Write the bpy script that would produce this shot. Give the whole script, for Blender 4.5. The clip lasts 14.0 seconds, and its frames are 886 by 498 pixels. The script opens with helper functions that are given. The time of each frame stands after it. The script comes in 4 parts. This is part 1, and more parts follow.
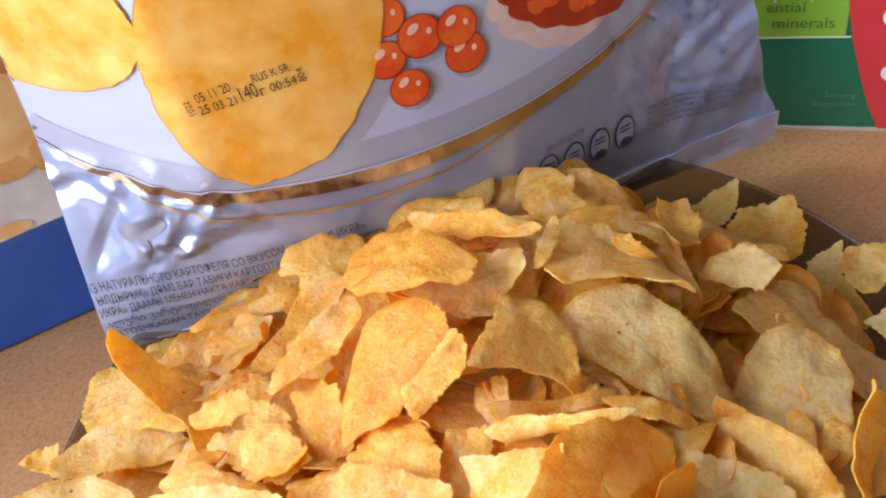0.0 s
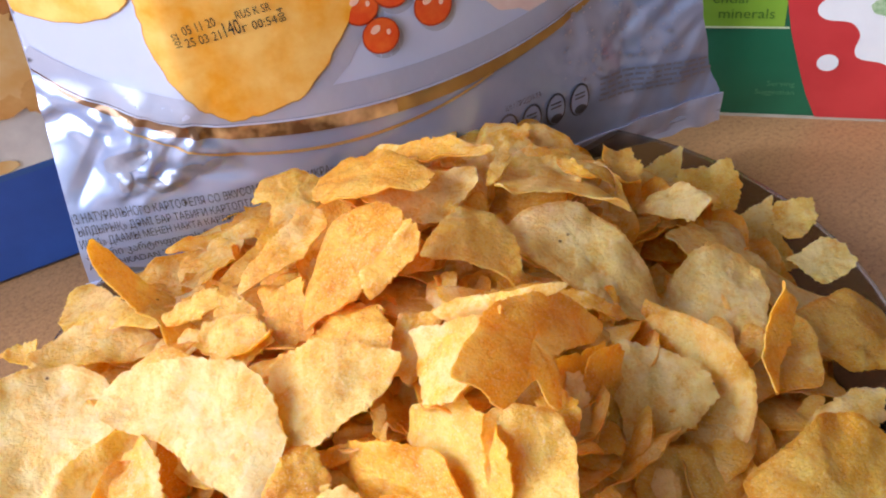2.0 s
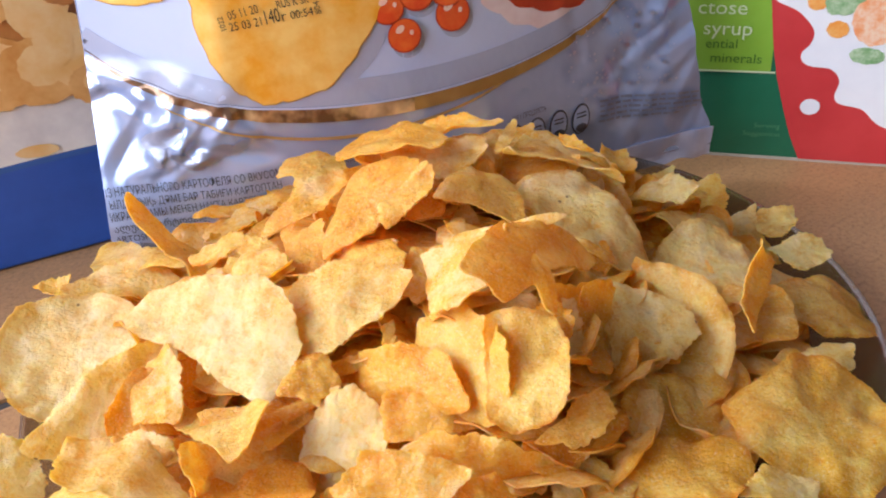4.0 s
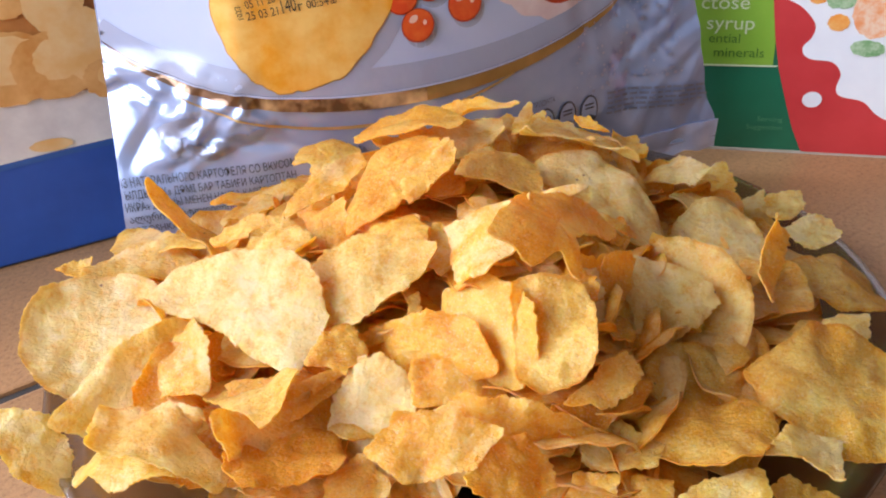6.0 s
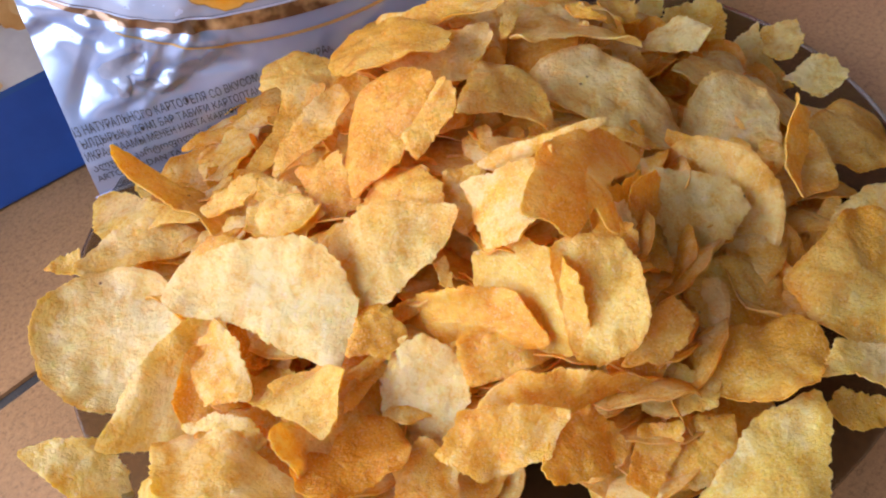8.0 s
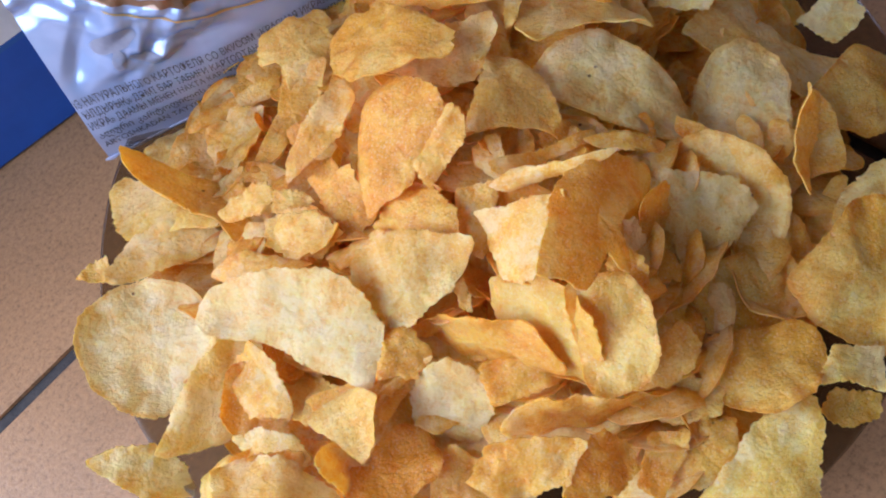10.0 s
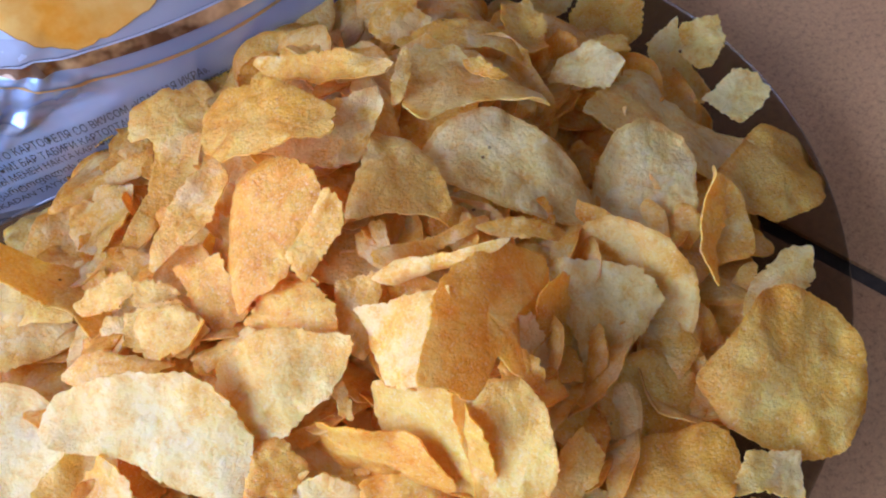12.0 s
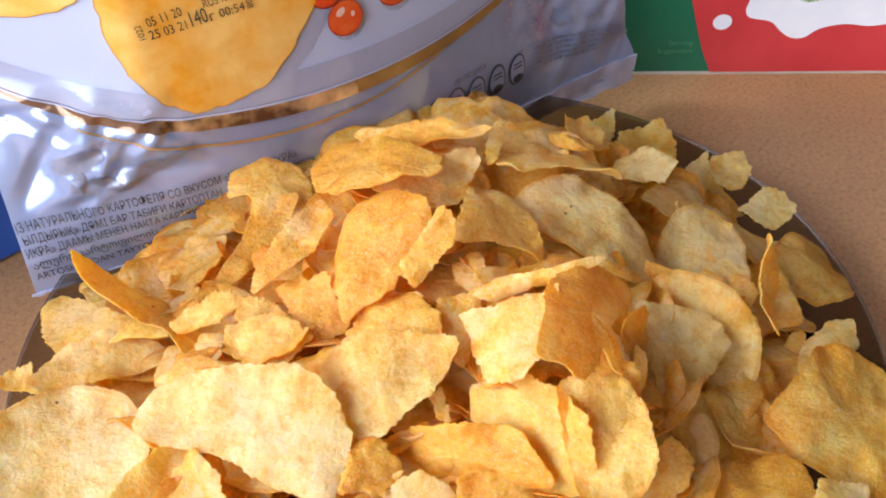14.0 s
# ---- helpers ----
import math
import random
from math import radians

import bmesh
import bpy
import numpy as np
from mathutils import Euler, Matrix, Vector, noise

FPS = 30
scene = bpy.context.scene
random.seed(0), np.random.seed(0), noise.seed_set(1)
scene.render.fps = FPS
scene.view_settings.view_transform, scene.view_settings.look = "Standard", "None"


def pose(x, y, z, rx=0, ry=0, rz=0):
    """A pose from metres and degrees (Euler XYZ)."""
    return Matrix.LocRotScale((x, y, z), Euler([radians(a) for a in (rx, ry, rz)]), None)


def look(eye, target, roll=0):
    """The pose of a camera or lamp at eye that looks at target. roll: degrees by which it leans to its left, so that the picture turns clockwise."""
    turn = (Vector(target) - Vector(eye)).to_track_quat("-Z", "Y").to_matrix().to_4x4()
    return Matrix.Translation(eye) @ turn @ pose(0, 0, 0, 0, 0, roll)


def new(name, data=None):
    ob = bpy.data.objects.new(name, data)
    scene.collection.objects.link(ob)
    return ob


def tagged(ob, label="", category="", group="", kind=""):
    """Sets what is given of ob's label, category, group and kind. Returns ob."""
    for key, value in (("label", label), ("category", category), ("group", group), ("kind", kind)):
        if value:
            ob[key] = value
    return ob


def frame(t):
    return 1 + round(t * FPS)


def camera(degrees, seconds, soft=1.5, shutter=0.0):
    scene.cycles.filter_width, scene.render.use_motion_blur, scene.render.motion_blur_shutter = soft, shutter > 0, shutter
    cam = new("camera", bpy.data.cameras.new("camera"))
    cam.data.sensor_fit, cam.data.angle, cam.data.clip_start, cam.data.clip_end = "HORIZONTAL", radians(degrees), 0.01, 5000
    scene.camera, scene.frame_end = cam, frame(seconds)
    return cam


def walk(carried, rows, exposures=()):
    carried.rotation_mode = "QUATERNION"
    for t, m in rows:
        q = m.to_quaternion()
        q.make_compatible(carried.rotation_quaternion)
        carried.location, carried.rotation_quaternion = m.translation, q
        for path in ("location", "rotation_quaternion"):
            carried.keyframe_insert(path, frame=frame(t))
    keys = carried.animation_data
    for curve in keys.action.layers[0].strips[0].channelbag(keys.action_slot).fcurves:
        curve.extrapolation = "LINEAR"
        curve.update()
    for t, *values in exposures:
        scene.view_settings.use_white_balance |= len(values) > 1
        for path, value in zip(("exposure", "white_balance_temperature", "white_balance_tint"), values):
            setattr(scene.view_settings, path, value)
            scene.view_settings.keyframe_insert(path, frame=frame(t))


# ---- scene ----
cam = camera(54.2, 14.0, soft=2.0)
METRES, EYE, TILT, LEAN, TURN = 0.33, 0.2174, -41.9, 9.1, 0.0
ROWS = [
    (0.0, 0.0, 0.0, 0.0, 0.0, 0.0, -0.0),
    (0.5, 0.0104, -0.0211, -0.0255, -0.12, 0.53, -0.54),
    (1.0, 0.02, -0.0282, -0.0406, -0.41, 0.97, -0.66),
    (1.5, 0.025, -0.0381, -0.0684, -0.38, 1.29, -0.7),
    (2.0, 0.0145, -0.0576, -0.1041, -1.72, 3.15, -2.01),
    (2.5, 0.004, -0.0748, -0.1413, -2.13, 4.78, -3.17),
    (3.0, 0.0045, -0.087, -0.1794, -2.27, 6.83, -4.27),
    (5.5, 0.0154, -0.112, -0.2747, -2.43, 12.67, -5.4),
    (6.0, -0.0108, -0.1066, -0.2767, -2.87, 11.74, -4.59),
    (6.5, -0.0372, -0.0983, -0.2593, -3.88, 10.16, -2.84),
    (7.0, -0.0494, -0.0852, -0.2311, -4.62, 6.77, -0.25),
    (7.5, -0.0556, -0.0792, -0.1848, -5.18, 1.6, 3.04),
    (10.0, -0.0473, -0.0649, 0.0578, -6.15, -19.59, 8.94),
    (10.5, -0.0277, -0.0469, 0.0686, -6.98, -19.69, 8.45),
    (11.0, -0.0089, -0.0325, 0.0756, -7.52, -19.45, 8.42),
    (11.5, -0.002, -0.0194, 0.0818, -8.39, -19.04, 8.44),
    (12.0, -0.0037, -0.0033, 0.0557, -10.53, -16.2, 7.86),
    (12.5, -0.0385, -0.0131, 0.0216, -12.71, -12.04, 6.73),
    (13.0, -0.0686, -0.0398, -0.0102, -13.06, -7.89, 5.9),
    (13.5, -0.1118, -0.0472, -0.0488, -12.98, -4.05, 4.62),
    (14.0, -0.138, -0.0575, -0.0809, -13.34, -0.05, 3.29),
]
walk(cam, [(t, pose(0, 0, EYE, TILT, LEAN, TURN) @ pose(METRES * x, METRES * y, METRES * z, 90 + pitch, roll, yaw)) for t, x, y, z, yaw, pitch, roll in ROWS], exposures=[(0.0, 0.82, 6350, 15), (3.0, 0.75, 6250, 15), (6.5, 0.70, 6150, 15), (7.5, 0.58, 6050, 15), (10.0, 0.42, 5200, 14), (11.5, 0.52, 4900, 14), (12.3, 0.58, 4800, 14), (13.0, 0.60, 5150, 15), (13.5, 0.70, 5850, 15), (14.0, 0.76, 6250, 15)])

# ---- world and light ----
world = bpy.data.worlds.new("sky")
scene.world = world
world.use_nodes = True
wn = world.node_tree
sky = wn.nodes.new("ShaderNodeTexSky")
sky.sky_type, sky.sun_disc = "NISHITA", False
sky.sun_elevation, sky.sun_rotation = radians(38), radians(250)
wn.links.new(sky.outputs[0], wn.nodes["Background"].inputs[0])
wn.nodes["Background"].inputs[1].default_value = 0.12
# daylight in the wide window's opening
day_data = bpy.data.lights.new("window_daylight", "AREA")
day_data.shape, day_data.size, day_data.size_y = "RECTANGLE", 1.10, 0.80
day_data.energy, day_data.color = 24.5, (0.95, 0.97, 1.0)
day = new("window_daylight", day_data)
day.matrix_world = look((-1.0, 0.18, 0.62), (0.0, 0.12, 0.03))
day2_data = bpy.data.lights.new("window_daylight", "AREA")
day2_data.shape, day2_data.size, day2_data.size_y = "RECTANGLE", 0.80, 0.90
day2_data.energy, day2_data.color = 10.0, (0.84, 0.91, 1.0)
day2 = new("window_daylight", day2_data)
day2.matrix_world = look((-1.0, -0.86, 0.68), (0.0, 0.2, 0.05))


# ---- materials ----
def mat(name, rough=0.5, metal=0.0, spec=0.5):
    m = bpy.data.materials.new(name)
    m.use_nodes = True
    b = m.node_tree.nodes["Principled BSDF"]
    b.inputs["Roughness"].default_value = rough
    b.inputs["Metallic"].default_value = metal
    b.inputs["Specular IOR Level"].default_value = spec
    return m, m.node_tree, b


def noise_node(nt, scale, detail=4, rough=0.6, coord=None):
    n = nt.nodes.new("ShaderNodeTexNoise")
    n.inputs["Scale"].default_value, n.inputs["Detail"].default_value = scale, detail
    n.inputs["Roughness"].default_value = rough
    if coord is None:
        coord = nt.nodes.new("ShaderNodeTexCoord").outputs["Object"]
    nt.links.new(coord, n.inputs["Vector"])
    return n


def ramp(nt, fac, stops):
    r = nt.nodes.new("ShaderNodeValToRGB")
    e = r.color_ramp.elements
    while len(e) < len(stops):
        e.new(0.5)
    for el, (p, c) in zip(e, stops):
        el.position, el.color = p, (*c, 1)
    nt.links.new(fac, r.inputs[0])
    return r.outputs[0]


def mix(nt, fac, a, b, mode="MIX"):
    n = nt.nodes.new("ShaderNodeMix")
    n.data_type, n.blend_type = "RGBA", mode
    for sock, v in ((n.inputs[0], fac), (n.inputs[6], a), (n.inputs[7], b)):
        if isinstance(v, (int, float)):
            sock.default_value = v
        elif isinstance(v, tuple):
            sock.default_value = (*v, 1)
        else:
            nt.links.new(v, sock)
    return n.outputs[2]


def bump(nt, b, height, strength, dist, prev=None):
    n = nt.nodes.new("ShaderNodeBump")
    n.inputs["Strength"].default_value, n.inputs["Distance"].default_value = strength, dist
    nt.links.new(height, n.inputs["Height"])
    if prev is not None:
        nt.links.new(prev, n.inputs["Normal"])
    nt.links.new(n.outputs[0], b.inputs["Normal"])
    return n.outputs[0]


def mottled(name, c1, c2, scale, rough=0.5, metal=0.0, spec=0.5, bumps=0.0, lo=0.35, hi=0.65):
    m, nt, b = mat(name, rough, metal, spec)
    n = noise_node(nt, scale)
    nt.links.new(ramp(nt, n.outputs[0], [(lo, c1), (hi, c2)]), b.inputs["Base Color"])
    if bumps:
        bump(nt, b, noise_node(nt, scale * 4).outputs[0], 0.5, bumps)
    return m


def chip_material(name, pale, gold, glow):
    m, nt, b = mat(name, 0.45, 0.0, 0.45)
    tc = nt.nodes.new("ShaderNodeTexCoord")
    info = nt.nodes.new("ShaderNodeObjectInfo")
    # every chip takes its own stretch of the noise
    off = nt.nodes.new("ShaderNodeVectorMath")
    off.operation = "MULTIPLY_ADD"
    comb = nt.nodes.new("ShaderNodeCombineXYZ")
    nt.links.new(info.outputs["Random"], comb.inputs[0])
    nt.links.new(info.outputs["Random"], comb.inputs[2])
    off.inputs[1].default_value = (3, 3, 3)
    nt.links.new(comb.outputs[0], off.inputs[0])
    nt.links.new(tc.outputs["Object"], off.inputs[2])
    p = off.outputs[0]
    cloud = noise_node(nt, 60, 5, 0.62, p)
    patchy = noise_node(nt, 230, 5, 0.68, p)
    crumb = noise_node(nt, 640, 4, 0.72, p)
    grit = noise_node(nt, 1700, 3, 0.7, p)

    def sums(*terms):
        total = None
        for sock, k in terms:
            n = nt.nodes.new("ShaderNodeMath")
            n.operation = "MULTIPLY_ADD"
            nt.links.new(sock, n.inputs[0])
            n.inputs[1].default_value = k
            if total is None:
                n.inputs[2].default_value = 0.0
            else:
                nt.links.new(total, n.inputs[2])
            total = n.outputs[0]
        return total
    # milky white where the slice is floury, gold where the oil has soaked in; how much differs from chip to chip
    tone = nt.nodes.new("ShaderNodeMapRange")
    tone.inputs[3].default_value, tone.inputs[4].default_value = -0.09, 0.09
    nt.links.new(info.outputs["Random"], tone.inputs[0])
    lay = sums((cloud.outputs[0], 0.55), (patchy.outputs[0], 0.28), (crumb.outputs[0], 0.17), (tone.outputs[0], 1.0))
    mid = tuple(0.5 * (u + v) for u, v in zip(gold, pale))
    milk = tuple(0.5 * u + 0.5 * v for u, v in zip(pale, (0.96, 0.88, 0.60)))
    col = ramp(nt, lay, [(0.38, gold), (0.46, mid), (0.53, pale), (0.61, milk)])
    # tan fried freckles between the blisters
    freckle = sums((patchy.outputs[0], 0.68), (crumb.outputs[0], 0.32))
    tan = ramp(nt, freckle, [(0.36, (0.88, 0.62, 0.26)), (0.52, (1, 1, 1))])
    col = mix(nt, 0.62, col, tan, "MULTIPLY")
    dust = ramp(nt, grit.outputs[0], [(0.52, (0, 0, 0)), (0.70, (0.6, 0.6, 0.6))])
    col = mix(nt, dust, col, (0.96, 0.87, 0.60))
    # the rim is fried a little darker than the slice
    uv = nt.nodes.new("ShaderNodeSeparateXYZ")
    nt.links.new(tc.outputs["UV"], uv.inputs[0])
    rim = ramp(nt, sums((uv.outputs[0], 1.0), (patchy.outputs[0], 0.16)), [(0.98, (1, 1, 1)), (1.08, (0.90, 0.72, 0.40))])
    col = mix(nt, 0.7, col, rim, "MULTIPLY")
    # scorched dots, few and small
    vor = nt.nodes.new("ShaderNodeTexVoronoi")
    vor.inputs["Scale"].default_value = 210
    nt.links.new(p, vor.inputs["Vector"])
    speck = ramp(nt, vor.outputs["Distance"], [(0.05, (1, 1, 1)), (0.13, (0, 0, 0))])
    gate = ramp(nt, noise_node(nt, 55, 1, 0.5, p).outputs[0], [(0.64, (0, 0, 0)), (0.68, (1, 1, 1))])
    sp = nt.nodes.new("ShaderNodeMath")
    sp.operation = "MULTIPLY"
    nt.links.new(speck, sp.inputs[0])
    nt.links.new(gate, sp.inputs[1])
    col = mix(nt, sp.outputs[0], col, (0.16, 0.06, 0.015))
    nt.links.new(col, b.inputs["Base Color"])
    b.inputs["Subsurface Weight"].default_value = 0.5
    b.inputs["Subsurface Radius"].default_value = (1.0, 0.62, 0.16)
    b.inputs["Subsurface Scale"].default_value = 0.003
    rr = ramp(nt, crumb.outputs[0], [(0.35, (0.22, 0.22, 0.22)), (0.62, (0.50, 0.50, 0.50))])
    nt.links.new(rr, b.inputs["Roughness"])
    # small fried bubbles
    bub = nt.nodes.new("ShaderNodeTexVoronoi")
    bub.feature = "SMOOTH_F1"
    bub.inputs["Scale"].default_value = 330
    warp = nt.nodes.new("ShaderNodeVectorMath")
    warp.operation = "MULTIPLY_ADD"
    warp.inputs[1].default_value = (0.004, 0.004, 0.004)
    nt.links.new(patchy.outputs["Color"], warp.inputs[0])
    nt.links.new(p, warp.inputs[2])
    nt.links.new(warp.outputs[0], bub.inputs["Vector"])
    n0 = bump(nt, b, bub.outputs["Distance"], 0.34, -0.0009)
    n1 = bump(nt, b, patchy.outputs[0], 0.45, 0.0010, n0)
    n2 = bump(nt, b, crumb.outputs[0], 0.6, 0.0010, n1)
    # oily glints on the crumbs
    b.inputs["Coat Weight"].default_value = 0.25
    b.inputs["Coat Roughness"].default_value = 0.12
    nt.links.new(n2, b.inputs["Coat Normal"])
    # thin slices let light through
    tl = nt.nodes.new("ShaderNodeBsdfTranslucent")
    nt.links.new(mix(nt, 1.0, col, glow, "MULTIPLY"), tl.inputs[0])
    nt.links.new(n2, tl.inputs["Normal"])
    mx = nt.nodes.new("ShaderNodeMixShader")
    mx.inputs[0].default_value = 0.60
    nt.links.new(b.outputs[0], mx.inputs[1])
    nt.links.new(tl.outputs[0], mx.inputs[2])
    nt.links.new(mx.outputs[0], nt.nodes["Material Output"].inputs[0])
    return m


M_CHIP = [chip_material("fried_potato_pale", (0.94, 0.71, 0.20), (0.89, 0.52, 0.045), (1.0, 0.91, 0.31)),
          chip_material("fried_potato_golden", (0.94, 0.63, 0.10), (0.89, 0.46, 0.025), (1.0, 0.89, 0.27)),
          chip_material("fried_potato_straw", (0.93, 0.70, 0.17), (0.88, 0.56, 0.06), (1.0, 0.92, 0.30)),
          chip_material("fried_potato_floury", (0.94, 0.77, 0.33), (0.90, 0.58, 0.085), (1.0, 0.91, 0.33))]


def tile_material():
    m, nt, b = mat("terracotta_tile", 0.42, 0.0, 0.4)
    n1, n2 = noise_node(nt, 9, 4), noise_node(nt, 520, 4, 0.8)
    info = nt.nodes.new("ShaderNodeObjectInfo")
    c = ramp(nt, n1.outputs[0], [(0.3, (0.31, 0.170, 0.080)), (0.7, (0.43, 0.24, 0.115))])
    g = ramp(nt, n2.outputs[0], [(0.28, (0.42, 0.36, 0.32)), (0.48, (0.95, 0.95, 0.95)), (0.70, (1.25, 1.22, 1.15))])
    c = mix(nt, 0.9, c, g, "MULTIPLY")
    hsv = nt.nodes.new("ShaderNodeHueSaturation")
    mr = nt.nodes.new("ShaderNodeMapRange")
    mr.inputs[3].default_value, mr.inputs[4].default_value = 0.92, 1.06
    nt.links.new(info.outputs["Random"], mr.inputs[0])
    nt.links.new(mr.outputs[0], hsv.inputs["Value"])
    nt.links.new(c, hsv.inputs["Color"])
    nt.links.new(hsv.outputs[0], b.inputs["Base Color"])
    bump(nt, b, n2.outputs[0], 0.35, 0.0006)
    return m


M_TILE = tile_material()
M_GROUT = mottled("dark_grout", (0.028, 0.024, 0.024), (0.05, 0.042, 0.04), 300, 0.85, bumps=0.0005)
M_WOOD = mottled("table_wood", (0.16, 0.08, 0.035), (0.26, 0.14, 0.06), 14, 0.5)
M_WALL = mottled("painted_wall", (0.42, 0.37, 0.31), (0.50, 0.45, 0.38), 3, 0.8, bumps=0.0006)
M_CEIL = mottled("ceiling_paint", (0.76, 0.75, 0.73), (0.82, 0.81, 0.79), 3, 0.85)
M_FLOOR = mottled("wooden_floor", (0.22, 0.13, 0.07), (0.32, 0.20, 0.11), 6, 0.45)
M_FRAME = mottled("white_window_paint", (0.76, 0.76, 0.75), (0.82, 0.82, 0.81), 20, 0.4)


def glass_material():
    m = bpy.data.materials.new("smoked_glass")
    m.use_nodes = True
    nt = m.node_tree
    nt.nodes.remove(nt.nodes["Principled BSDF"])
    tr, gl = nt.nodes.new("ShaderNodeBsdfTransparent"), nt.nodes.new("ShaderNodeBsdfGlossy")
    tr.inputs[0].default_value = (0.60, 0.56, 0.50, 1)
    gl.inputs["Roughness"].default_value = 0.25
    fr = nt.nodes.new("ShaderNodeFresnel")
    fr.inputs[0].default_value = 1.22
    mx = nt.nodes.new("ShaderNodeMixShader")
    half = nt.nodes.new("ShaderNodeMath")
    half.operation = "MULTIPLY"
    half.inputs[1].default_value = 0.25
    nt.links.new(fr.outputs[0], half.inputs[0])
    nt.links.new(half.outputs[0], mx.inputs[0])
    nt.links.new(tr.outputs[0], mx.inputs[1])
    nt.links.new(gl.outputs[0], mx.inputs[2])
    nt.links.new(mx.outputs[0], nt.nodes["Material Output"].inputs[0])
    return m


M_GLASS = glass_material()


# ---- building helpers ----
def mesh_ob(name, verts, faces, material, parent=None, smooth=True, uvs=None, label=""):
    me = bpy.data.meshes.new(name)
    me.from_pydata([tuple(v) for v in verts], [], faces)
    me.materials.append(material)
    if smooth:
        me.polygons.foreach_set("use_smooth", [True] * len(me.polygons))
    if uvs is not None:
        layer = me.uv_layers.new(name="UVMap")
        for lp in me.loops:
            layer.data[lp.index].uv = uvs[lp.vertex_index]
    me.update()
    ob = new(name, me)
    if parent is not None:
        ob.parent = parent
    if label:
        tagged(ob, label)
    return ob


def part(name, bm, material, parent, label="", smooth=False):
    me = bpy.data.meshes.new(name)
    bm.to_mesh(me)
    bm.free()
    me.materials.append(material)
    if smooth:
        me.polygons.foreach_set("use_smooth", [True] * len(me.polygons))
    ob = new(name, me)
    if parent is not None:
        ob.parent = parent
    if label:
        tagged(ob, label)
    return ob


def box_bm(x0, y0, z0, x1, y1, z1, bevel=0.0):
    bm = bmesh.new()
    bmesh.ops.create_cube(bm, size=1.0, matrix=Matrix.LocRotScale(((x0 + x1) / 2, (y0 + y1) / 2, (z0 + z1) / 2), None, (x1 - x0, y1 - y0, z1 - z0)))
    if bevel:
        bmesh.ops.bevel(bm, geom=bm.edges[:], offset=bevel, segments=2, affect="EDGES", profile=0.6)
    return bm


def thing(name, label, category, group="", kind=""):
    return tagged(new(name), label, category, group, kind)


# ---- the room ----
FL, CE = -0.75, 1.85
RX0, RX1, RY0, RY1 = -1.06, 2.2, -1.62, 1.5
tagged(part("floor", box_bm(RX0, RY0, FL - 0.1, RX1, RY1, FL), M_FLOOR, None), "brown wooden floor under the tiled table", "floor", kind="structure")
tagged(part("ceiling", box_bm(RX0, RY0, CE, RX1, RY1, CE + 0.1), M_CEIL, None), "plain white painted ceiling of the room", "ceiling", kind="structure")
tagged(part("wall_north", box_bm(RX0 - 0.2, RY1, FL, RX1 + 0.2, RY1 + 0.2, CE), M_WALL, None), "plain beige painted wall behind the table", "wall", kind="structure")
tagged(part("wall_east", box_bm(RX1, RY0, FL, RX1 + 0.2, RY1, CE), M_WALL, None), "plain beige painted wall far from window", "wall", kind="structure")


def pierced_wall(name, label, along_y, u0, u1, at, w0, w1, z0, z1, number):
    """A wall 0.2 m thick with one window opening; along_y: it runs along y at x = at, else along x at y = at."""
    def slab(a0, b0, a1, b1, t0, t1, bevel=0.0):
        return box_bm(t0, a0, b0, t1, a1, b1, bevel) if along_y else box_bm(a0, t0, b0, a1, t1, b1, bevel)
    w = thing(name, label, "wall", kind="structure")
    for a0, b0, a1, b1 in ((u0, FL, w0, CE), (w1, FL, u1, CE), (w0, FL, w1, z0), (w0, z1, w1, CE)):
        part("wall_panel", slab(a0, b0, a1, b1, at - 0.2, at), M_WALL, w)
    f = thing("window_%d" % number, "white painted window frame letting in daylight", "window", kind="structure")
    for a0, b0, a1, b1 in ((w0, z0, w0 + 0.05, z1), (w1 - 0.05, z0, w1, z1), (w0 + 0.05, z1 - 0.05, w1 - 0.05, z1), (w0 + 0.05, z0, w1 - 0.05, z0 + 0.05)):
        part("window_frame", slab(a0, b0, a1, b1, at - 0.14, at - 0.08, 0.004), M_FRAME, f)


pierced_wall("wall_west", "plain beige painted wall with the window opening", True, RY0, RY1, RX0, -1.45, 0.78, 0.18, 1.26, 1)
tagged(part("wall_south", box_bm(RX0 - 0.2, RY0 - 0.2, FL, RX1 + 0.2, RY0, CE), M_WALL, None), "plain beige painted wall of the room", "wall", kind="structure")

# ---- the tiled table ----
ANG = radians(36.8)
ca, sa = math.cos(ANG), math.sin(ANG)
LX, LY = -0.1704, 0.1295      # a point on the joint that runs along the tiles
RXp, RYp = 0.1183, 0.1057     # a point on the crossing joint
